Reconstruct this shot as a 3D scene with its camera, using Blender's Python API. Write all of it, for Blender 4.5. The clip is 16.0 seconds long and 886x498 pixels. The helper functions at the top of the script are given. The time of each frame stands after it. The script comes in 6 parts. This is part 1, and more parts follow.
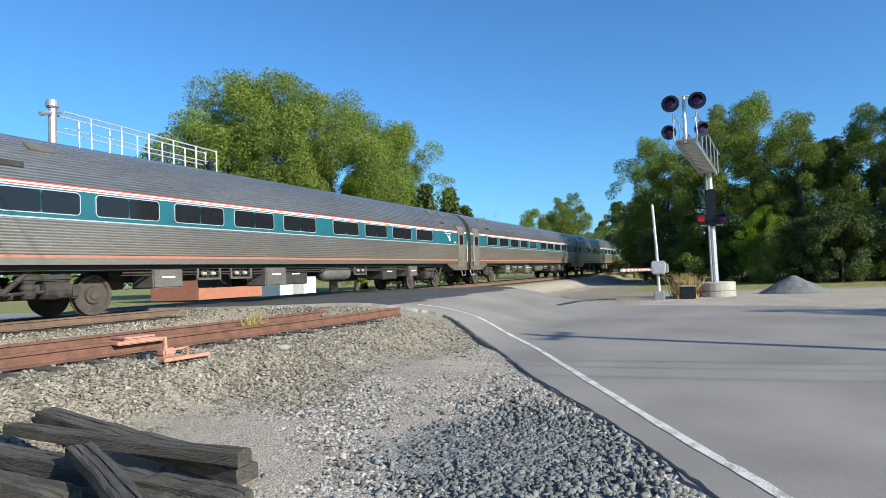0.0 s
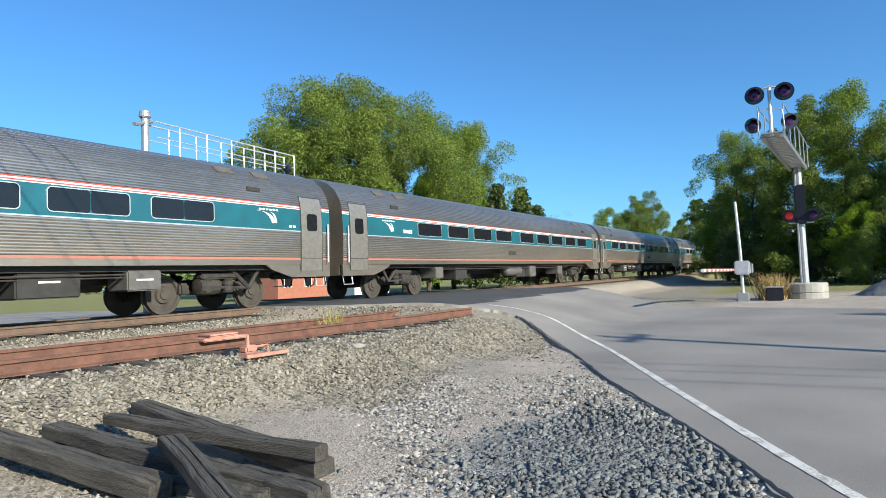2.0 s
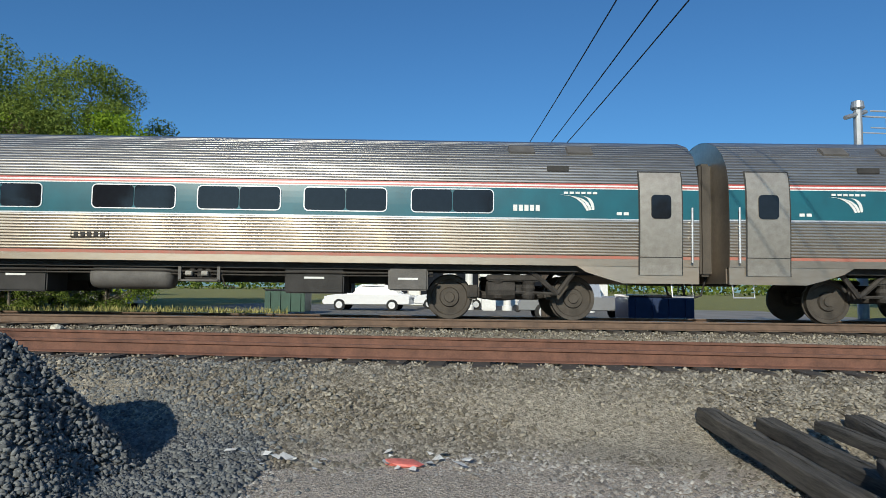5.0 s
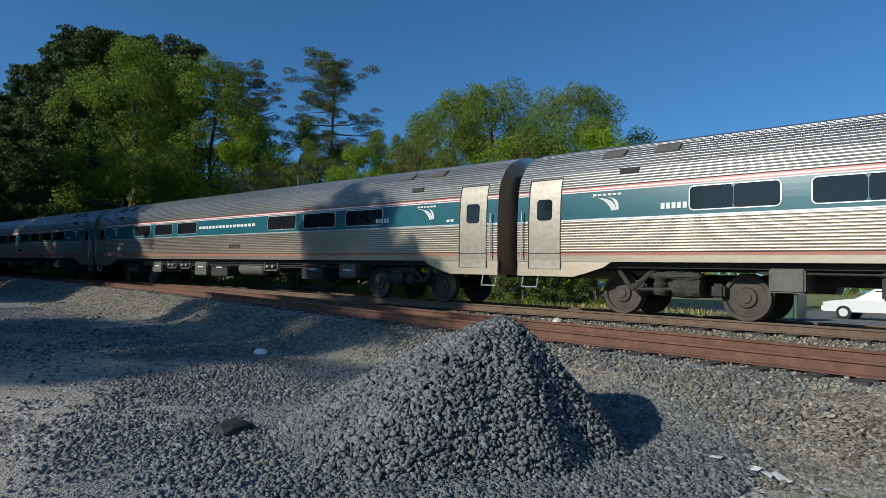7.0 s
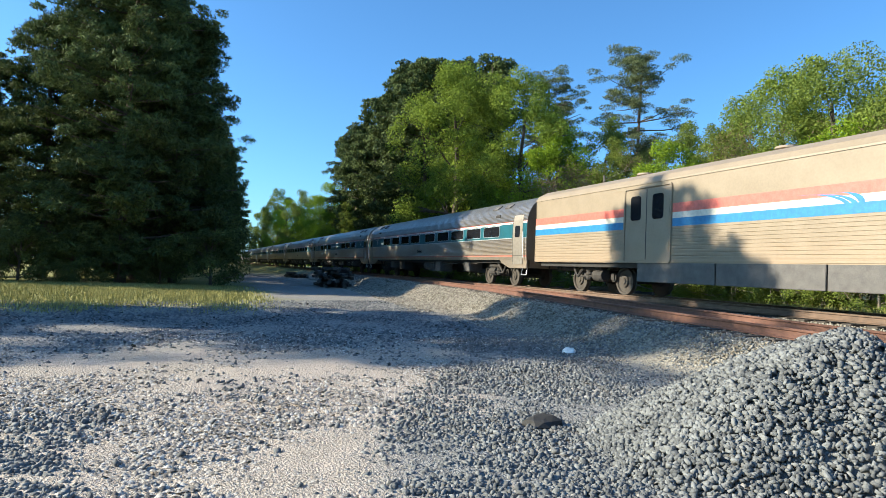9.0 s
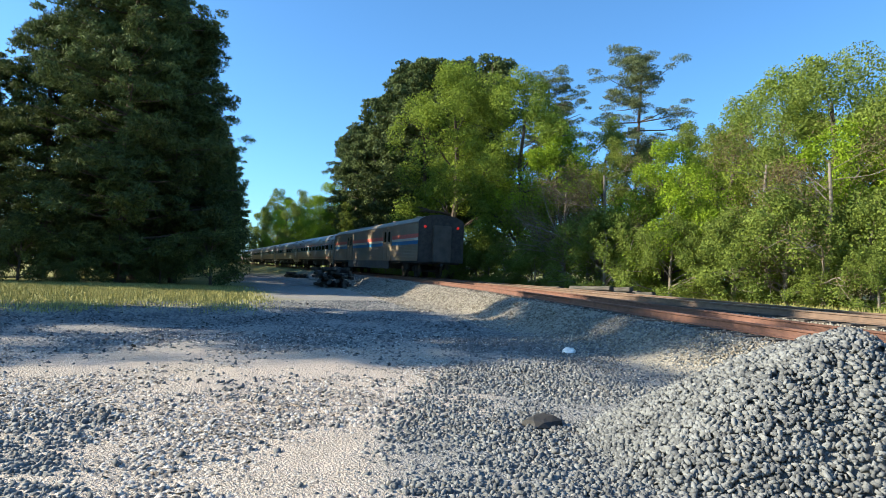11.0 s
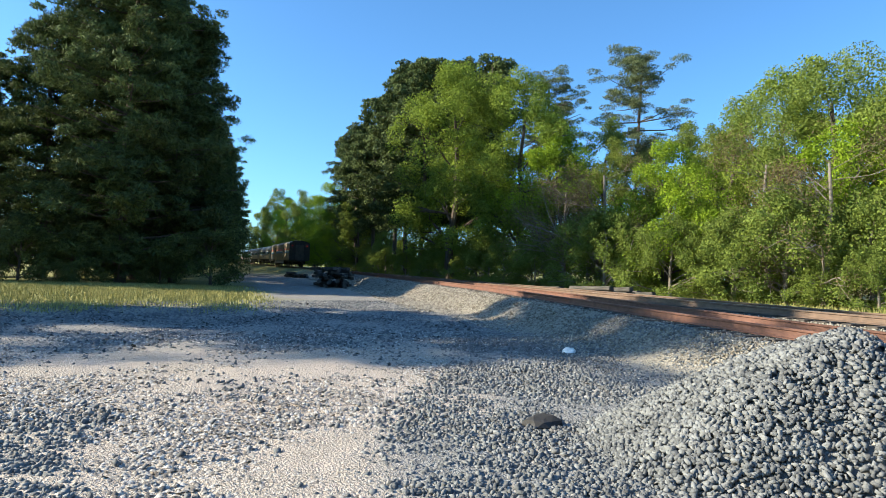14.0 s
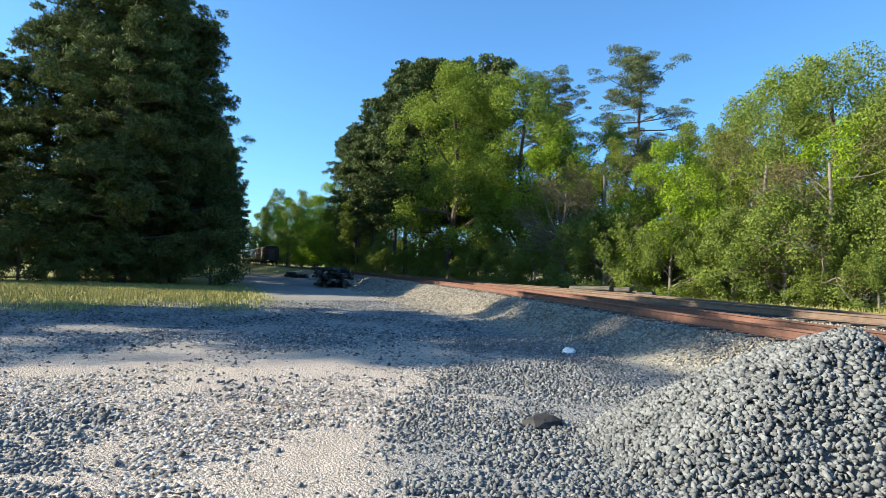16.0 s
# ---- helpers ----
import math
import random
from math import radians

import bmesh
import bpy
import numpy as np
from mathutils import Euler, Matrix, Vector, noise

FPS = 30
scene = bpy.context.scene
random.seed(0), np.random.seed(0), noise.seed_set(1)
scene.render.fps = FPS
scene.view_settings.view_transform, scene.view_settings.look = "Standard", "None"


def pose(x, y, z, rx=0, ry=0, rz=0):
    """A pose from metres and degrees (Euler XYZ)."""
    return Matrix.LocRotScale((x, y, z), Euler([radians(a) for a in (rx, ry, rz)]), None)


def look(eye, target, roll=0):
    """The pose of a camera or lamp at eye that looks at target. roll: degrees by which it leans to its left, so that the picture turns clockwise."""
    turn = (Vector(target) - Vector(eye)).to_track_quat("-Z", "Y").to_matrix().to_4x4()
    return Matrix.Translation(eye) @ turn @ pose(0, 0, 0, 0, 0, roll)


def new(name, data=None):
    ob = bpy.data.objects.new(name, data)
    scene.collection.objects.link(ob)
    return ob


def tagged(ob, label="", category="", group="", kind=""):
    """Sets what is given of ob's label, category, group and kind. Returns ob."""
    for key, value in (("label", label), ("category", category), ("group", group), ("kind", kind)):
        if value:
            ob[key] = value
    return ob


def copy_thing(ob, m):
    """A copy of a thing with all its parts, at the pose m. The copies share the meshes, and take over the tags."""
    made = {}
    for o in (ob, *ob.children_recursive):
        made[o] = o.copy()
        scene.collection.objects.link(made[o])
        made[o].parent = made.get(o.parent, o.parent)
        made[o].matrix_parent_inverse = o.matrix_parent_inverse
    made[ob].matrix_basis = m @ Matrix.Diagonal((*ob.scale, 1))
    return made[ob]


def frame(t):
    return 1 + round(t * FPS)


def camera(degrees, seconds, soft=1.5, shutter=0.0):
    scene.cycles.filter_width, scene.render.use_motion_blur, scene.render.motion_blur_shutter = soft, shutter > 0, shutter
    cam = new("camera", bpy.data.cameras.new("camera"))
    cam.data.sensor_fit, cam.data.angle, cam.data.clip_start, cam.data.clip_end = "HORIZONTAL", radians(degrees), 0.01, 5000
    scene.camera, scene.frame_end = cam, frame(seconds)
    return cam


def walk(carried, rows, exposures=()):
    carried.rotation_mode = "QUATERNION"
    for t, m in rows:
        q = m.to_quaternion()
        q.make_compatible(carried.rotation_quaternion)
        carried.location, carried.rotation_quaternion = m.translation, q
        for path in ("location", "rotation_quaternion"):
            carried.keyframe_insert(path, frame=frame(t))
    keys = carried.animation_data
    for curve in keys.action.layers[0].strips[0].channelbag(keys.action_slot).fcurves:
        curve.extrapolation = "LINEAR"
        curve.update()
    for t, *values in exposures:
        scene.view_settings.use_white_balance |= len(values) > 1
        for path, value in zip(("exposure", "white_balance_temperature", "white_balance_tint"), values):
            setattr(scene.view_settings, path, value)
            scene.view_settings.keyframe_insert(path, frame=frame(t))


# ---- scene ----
# ---------- camera ----------
cam = camera(70.77, 16.0, 0.85)
walk(cam, [
    (0.0, pose(0, 0, 1.5, 92.26, 2.21, -66.79)),
    (0.5, pose(0, 0, 1.5, 92.19, 2.36, -66.79)),
    (1.0, pose(0, 0, 1.5, 92.19, 2.36, -66.86)),
    (1.5, pose(0, 0, 1.5, 92.20, 2.39, -66.65)),
    (2.0, pose(0, 0, 1.5, 92.54, 2.17, -60.22)),
    (2.5, pose(0, 0, 1.5, 92.61, 2.00, -56.03)),
    (3.0, pose(0, 0, 1.5, 92.97, 1.63, -47.12)),
    (3.5, pose(0, 0, 1.5, 93.14, 1.33, -40.97)),
    (4.0, pose(0, 0, 1.5, 93.48, 0.83, -27.13)),
    (4.5, pose(0, 0, 1.5, 93.60, -0.07, -12.03)),
    (6.8, pose(0, 0, 1.5, 92.86, -1.64, 34.42)),
    (7.0, pose(0, 0, 1.5, 92.74, -1.83, 41.05)),
    (7.5, pose(0, 0, 1.5, 92.33, -2.15, 52.95)),
    (8.0, pose(0, 0, 1.5, 91.94, -2.34, 62.77)),
    (8.5, pose(0, 0, 1.5, 91.80, -2.21, 68.69)),
    (9.0, pose(0, 0, 1.5, 91.79, -2.27, 68.69)),
    (11.5, pose(0, 0, 1.5, 91.79, -2.27, 68.69)),
    (16.0, pose(0, 0, 1.5, 91.79, -2.27, 68.69)),
], exposures=[
    (0.0, 0.85, 6650, 4), (3.2, 0.9, 6650, 4), (4.0, 0.85, 6650, 4), (4.5, 0.2, 6650, 4), (6.8, -0.1, 6350, 4), (7.0, -0.05, 6350, 4),
    (7.5, 0.85, 6650, 4), (8.0, 1.1, 6700, 4), (8.5, 1.3, 6900, 4), (9.2, 1.36, 7100, 5), (11.3, 1.48, 7250, 6), (16.0, 1.48, 7250, 6)])

# ---------- light ----------
SUN_EL, SUN_DIR = radians(25), Vector((-0.29, -0.957, 0)).normalized()
world = bpy.data.worlds.new("sky")
scene.world = world
world.use_nodes = True
wn = world.node_tree
sky = wn.nodes.new("ShaderNodeTexSky")
sky.sky_type, sky.sun_disc = "NISHITA", False
sky.sun_elevation = SUN_EL
sky.sun_rotation = math.atan2(SUN_DIR.x, SUN_DIR.y)
sky.air_density, sky.dust_density, sky.ozone_density = 1.0, 0.7, 6.0
wn.nodes["Background"].inputs["Strength"].default_value = 0.095
tint = wn.nodes.new("ShaderNodeMix")
tint.data_type, tint.blend_type = "RGBA", "MULTIPLY"
tint.inputs[0].default_value = 1.0
tint.inputs[7].default_value = (0.64, 0.97, 1.17, 1)
wn.links.new(sky.outputs[0], tint.inputs[6])
wn.links.new(tint.outputs[2], wn.nodes["Background"].inputs["Color"])
sun = new("sun", bpy.data.lights.new("sun", "SUN"))
sun.data.energy, sun.data.angle, sun.data.color = 4.0, radians(0.55), (1.0, 0.93, 0.82)
sun_from = Vector((SUN_DIR.x * math.cos(SUN_EL), SUN_DIR.y * math.cos(SUN_EL), math.sin(SUN_EL)))
sun.matrix_world = look(sun_from * 50, (0, 0, 0))


# ---------- materials ----------
def mat(name, col, col2=None, rough=0.8, metal=0.0, scale=8.0, fine=60.0, bump=0.2, dist=0.01, ramp=(0.35, 0.65),
        spec=0.5, island=0.0, objrand=0.0, emit=None, stretch=(1, 1, 1), coat=0.0):
    m = bpy.data.materials.new(name)
    m.use_nodes = True
    n, l = m.node_tree.nodes, m.node_tree.links
    b = n["Principled BSDF"]
    b.inputs["Roughness"].default_value, b.inputs["Metallic"].default_value = rough, metal
    b.inputs["Specular IOR Level"].default_value = spec
    b.inputs["Coat Weight"].default_value = coat
    col2 = col2 or tuple(c * 0.7 for c in col)
    tc = n.new("ShaderNodeTexCoord")
    mp = n.new("ShaderNodeMapping")
    mp.inputs["Scale"].default_value = stretch
    l.new(tc.outputs["Object"], mp.inputs[0])
    big, small = n.new("ShaderNodeTexNoise"), n.new("ShaderNodeTexNoise")
    big.inputs["Scale"].default_value, small.inputs["Scale"].default_value = scale, fine
    big.inputs["Detail"].default_value = 5
    l.new(mp.outputs[0], big.inputs[0])
    l.new(mp.outputs[0], small.inputs[0])
    add = n.new("ShaderNodeMath")
    add.operation = "MULTIPLY_ADD"
    add.inputs[1].default_value = 0.4
    l.new(small.outputs[0], add.inputs[0])
    sc = n.new("ShaderNodeMath")
    sc.operation = "MULTIPLY"
    sc.inputs[1].default_value = 0.6
    l.new(big.outputs[0], sc.inputs[0])
    l.new(sc.outputs[0], add.inputs[2])
    last = add.outputs[0]
    if island or objrand:
        src = n.new("ShaderNodeNewGeometry").outputs["Random Per Island"] if island else n.new("ShaderNodeObjectInfo").outputs["Random"]
        k = n.new("ShaderNodeMath")
        k.operation = "MULTIPLY_ADD"
        k.inputs[1].default_value = island or objrand
        l.new(src, k.inputs[0])
        sub = n.new("ShaderNodeMath")
        sub.operation = "SUBTRACT"
        sub.inputs[1].default_value = (island or objrand) / 2
        l.new(last, sub.inputs[0])
        l.new(sub.outputs[0], k.inputs[2])
        last = k.outputs[0]
    rp = n.new("ShaderNodeValToRGB")
    rp.color_ramp.elements[0].position, rp.color_ramp.elements[1].position = ramp
    rp.color_ramp.elements[0].color, rp.color_ramp.elements[1].color = (*col2, 1), (*col, 1)
    l.new(last, rp.inputs[0])
    l.new(rp.outputs[0], b.inputs["Base Color"])
    if bump:
        bp = n.new("ShaderNodeBump")
        bp.inputs["Strength"].default_value, bp.inputs["Distance"].default_value = bump, dist
        l.new(small.outputs[0], bp.inputs["Height"])
        l.new(bp.outputs[0], b.inputs["Normal"])
    if emit:
        b.inputs["Emission Color"].default_value, b.inputs["Emission Strength"].default_value = (*emit[:3], 1), emit[3]
    return m


M = dict(
    asphalt=mat("asphalt", (0.32, 0.29, 0.26), (0.19, 0.172, 0.155), 0.85, scale=0.45, fine=90, bump=0.5, dist=0.006),
    new_asphalt=mat("fresh asphalt", (0.075, 0.075, 0.075), (0.04, 0.04, 0.04), 0.85, scale=1.5, fine=90, bump=0.5, dist=0.006),
    line=mat("road paint", (0.66, 0.64, 0.59), (0.36, 0.33, 0.30), 0.8, scale=5, fine=60, ramp=(0.40, 0.52)),
    crack_dark=mat("near-black crack strip", (0.03, 0.03, 0.03), rough=0.6),
    steel=mat("fluted stainless steel", (0.62, 0.56, 0.48), (0.46, 0.41, 0.35), 0.35, 0.9, scale=0.8, fine=14, bump=0.0, stretch=(0.25, 1, 1)),
    roofsteel=mat("sooty roof steel", (0.44, 0.42, 0.40), (0.30, 0.29, 0.275), 0.36, 0.85, scale=0.7, fine=10, bump=0.0, stretch=(0.25, 1, 1)),
    teal=mat("teal band", (0.018, 0.13, 0.165), (0.02, 0.095, 0.12), 0.3, scale=2, bump=0.0),
    redfade=mat("faded red stripe", (0.46, 0.14, 0.10), (0.38, 0.2, 0.15), 0.45, bump=0),
    red=mat("red stripe", (0.55, 0.11, 0.09), rough=0.4, bump=0),
    white=mat("white paint", (0.8, 0.8, 0.78), (0.66, 0.66, 0.63), 0.5, bump=0.05),
    glass=mat("dark coach glass", (0.015, 0.017, 0.022), (0.012, 0.013, 0.016), 0.06, bump=0, spec=0.4),
    trim=mat("aluminium trim", (0.44, 0.40, 0.345), (0.33, 0.295, 0.25), 0.48, 0.75, bump=0.0),
    under=mat("underframe black", (0.045, 0.042, 0.04), (0.025, 0.024, 0.023), 0.8, scale=4, fine=40, bump=0.3),
    box=mat("equipment box grey", (0.14, 0.13, 0.12), (0.08, 0.075, 0.07), 0.7, scale=4, fine=40, bump=0.2),
    truck=mat("dusty truck casting", (0.062, 0.054, 0.047), (0.026, 0.023, 0.021), 0.85, scale=5, fine=40, bump=0.4),
    wheel=mat("wheel steel", (0.105, 0.09, 0.075), (0.055, 0.047, 0.04), 0.75, 0.3, scale=4, bump=0.2),
    rubber=mat("diaphragm rubber", (0.10, 0.085, 0.07), (0.05, 0.044, 0.038), 0.8, scale=2, bump=0.2),
    cream=mat("tan baggage paint", (0.295, 0.235, 0.165), (0.24, 0.19, 0.13), 0.5, scale=1.5, fine=20, bump=0.05),
    blue=mat("blue stripe", (0.02, 0.22, 0.45), rough=0.45, bump=0),
    ivory=mat("ivory stripe", (0.72, 0.69, 0.58), rough=0.45, bump=0),
    salmon=mat("red baggage stripe", (0.72, 0.17, 0.13), rough=0.45, bump=0),
    rust=mat("rusted rail", (0.21, 0.10, 0.068), (0.11, 0.055, 0.04), 0.85, 0.1, scale=6, fine=50, bump=0.4, dist=0.004),
    railtop=mat("worn rail head", (0.5, 0.46, 0.42), (0.35, 0.3, 0.27), 0.35, 0.8, bump=0.05),
    brownrail=mat("dusty rail", (0.20, 0.13, 0.09), (0.11, 0.075, 0.055), 0.8, 0.1, scale=6, fine=50, bump=0.3),
    tie=mat("weathered tie", (0.10, 0.085, 0.07), (0.04, 0.033, 0.028), 0.9, scale=5, fine=40, bump=0.6, stretch=(1, 6, 6)),
    timber=mat("old creosote timber", (0.145, 0.13, 0.11), (0.038, 0.034, 0.03), 0.9, scale=4, fine=26, bump=0.9, dist=0.02, stretch=(0.5, 7, 7)),
    orange=mat("faded orange paint", (0.55, 0.29, 0.21), (0.38, 0.17, 0.12), 0.7, bump=0.1),
    galv=mat("galvanised steel", (0.5, 0.51, 0.52), (0.36, 0.37, 0.38), 0.45, 0.6, scale=6, bump=0.1),
    alu=mat("bare aluminium", (0.7, 0.71, 0.73), (0.55, 0.56, 0.58), 0.4, 0.5, bump=0.05),
    black=mat("black lamp housing", (0.02, 0.022, 0.03), rough=0.3, bump=0.05),
    # the purple in the unlit lens colour stands for reflected sky
    lens=mat("red lens with painted sky tint", (0.09, 0.02, 0.10), (0.05, 0.02, 0.09), 0.1, bump=0),
    redlight=mat("lit red lens", (0.3, 0.015, 0.02), rough=0.2, bump=0, emit=(1, 0.05, 0.04, 0.12)),
    concrete=mat("concrete", (0.42, 0.40, 0.36), (0.3, 0.28, 0.25), 0.9, scale=3, fine=50, bump=0.3),
    ballast=mat("olive grey ballast", (0.41, 0.37, 0.30), (0.15, 0.13, 0.10), 0.9, scale=3, fine=60, bump=0.5, island=0.8, ramp=(0.2, 0.85), spec=0.2),
    stone=mat("crushed granite", (0.245, 0.252, 0.246), (0.088, 0.092, 0.094), 0.85, scale=3, fine=60, bump=0.5, island=0.6, ramp=(0.15, 0.9), spec=0.15),
    pebble=mat("tan ballast stones", (0.56, 0.52, 0.46), (0.15, 0.135, 0.12), 0.9, scale=3, fine=60, bump=0.5, island=0.8, ramp=(0.2, 0.85)),
    bark=mat("bark", (0.12, 0.092, 0.07), (0.055, 0.043, 0.034), 0.95, scale=3, fine=20, bump=0.8, dist=0.03, stretch=(3, 3, 0.6)),
    palebark=mat("pale bark", (0.24, 0.205, 0.165), (0.14, 0.12, 0.10), 0.95, scale=3, fine=20, bump=0.6, dist=0.02),
    brick=mat("red brick", (0.42, 0.17, 0.11), (0.33, 0.13, 0.085), 0.9, scale=3, fine=40),
    carwhite=mat("white car paint", (0.8, 0.8, 0.8), (0.75, 0.75, 0.75), 0.2, bump=0, coat=0.6),
    carsilver=mat("grey car paint", (0.42, 0.43, 0.45), (0.38, 0.39, 0.4), 0.25, 0.5, bump=0, coat=0.6),
    tyre=mat("tyre rubber", (0.02, 0.02, 0.02), rough=0.8),
    bluebin=mat("navy painted steel", (0.02, 0.045, 0.12), (0.015, 0.03, 0.08), 0.5, scale=3),
    bin_green=mat("green painted steel", (0.03, 0.09, 0.06), (0.02, 0.06, 0.04), 0.5, scale=3),
    roofshingle=mat("grey roof shingle", (0.16, 0.15, 0.14), (0.1, 0.095, 0.09), 0.9, scale=4),
    wire=mat("overhead wire", (0.015, 0.015, 0.016), rough=0.6, bump=0),
    paper=mat("white litter", (0.8, 0.78, 0.74), rough=0.8),
    pink=mat("pink plastic", (0.8, 0.2, 0.16), rough=0.5),
    cyan=mat("turquoise plastic", (0.05, 0.5, 0.45), rough=0.5),
    grass=mat("grass blades", (0.40, 0.36, 0.12), (0.22, 0.21, 0.06), 0.8, scale=1, fine=30, bump=0, island=0.6),
    drygrass=mat("dry grass", (0.5, 0.36, 0.14), (0.3, 0.2, 0.08), 0.85, scale=1, fine=30, bump=0, island=0.6),
)


def dusty(m, z0, z1, col):
    """Brown road dust that thickens towards the sill of a car."""
    n, l = m.node_tree.nodes, m.node_tree.links
    b = n["Principled BSDF"]
    tc, sep, mr, ns, mu, mx = n.new("ShaderNodeTexCoord"), n.new("ShaderNodeSeparateXYZ"), n.new("ShaderNodeMapRange"), n.new("ShaderNodeTexNoise"), n.new("ShaderNodeMath"), n.new("ShaderNodeMix")
    l.new(tc.outputs["Object"], sep.inputs[0])
    l.new(sep.outputs[2], mr.inputs[0])
    mr.inputs[1].default_value, mr.inputs[2].default_value, mr.inputs[3].default_value, mr.inputs[4].default_value = z0, z1, 0.9, 0.03
    ns.inputs["Scale"].default_value, ns.inputs["Detail"].default_value = 1.3, 6
    l.new(tc.outputs["Object"], ns.inputs[0])
    mu.operation, mu.use_clamp = "MULTIPLY", True
    l.new(mr.outputs[0], mu.inputs[0])
    l.new(ns.outputs[0], mu.inputs[1])
    mx.data_type = "RGBA"
    l.new(mu.outputs[0], mx.inputs[0])
    l.new(b.inputs["Base Color"].links[0].from_socket, mx.inputs[6])
    mx.inputs[7].default_value = (*col, 1)
    l.new(mx.outputs[2], b.inputs["Base Color"])
    rr = n.new("ShaderNodeMapRange")
    rr.inputs[3].default_value, rr.inputs[4].default_value = b.inputs["Roughness"].default_value, 0.6
    l.new(mu.outputs[0], rr.inputs[0])
    l.new(rr.outputs[0], b.inputs["Roughness"])


# dusty steel of the coaches and dusty paint of the baggage car
dusty(M["steel"], 1.0, 2.0, (0.38, 0.28, 0.19))
dusty(M["cream"], 0.9, 1.9, (0.36, 0.25, 0.16))


def leafmat(name, a, b, back=0.3):
    m = mat(name, a, b, 0.75, scale=0.25, fine=3, bump=0, island=0.32, spec=0.12)
    n, l = m.node_tree.nodes, m.node_tree.links
    pb, out = n["Principled BSDF"], n["Material Output"]
    tr, mx = n.new("ShaderNodeBsdfTranslucent"), n.new("ShaderNodeMixShader")
    l.new(pb.inputs["Base Color"].links[0].from_socket, tr.inputs["Color"])
    mx.inputs[0].default_value = back
    l.new(pb.outputs[0], mx.inputs[1])
    l.new(tr.outputs[0], mx.inputs[2])
    l.new(mx.outputs[0], out.inputs["Surface"])
    return m


LEAF = dict(
    spring=leafmat("spring leaves", (0.25, 0.33, 0.05), (0.12, 0.17, 0.028)),
    olive=leafmat("olive leaves", (0.225, 0.29, 0.06), (0.115, 0.16, 0.035)),
    bright=leafmat("bright young leaves", (0.28, 0.40, 0.035), (0.14, 0.22, 0.02)),
    mid=leafmat("mid green leaves", (0.20, 0.255, 0.05), (0.095, 0.13, 0.028)),
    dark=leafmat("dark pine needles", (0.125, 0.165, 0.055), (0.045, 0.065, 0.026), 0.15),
    pine=leafmat("pine needles", (0.16, 0.19, 0.085), (0.075, 0.095, 0.05), 0.25),
    bud=leafmat("reddish budding twigs", (0.22, 0.175, 0.085), (0.12, 0.09, 0.05)),
)


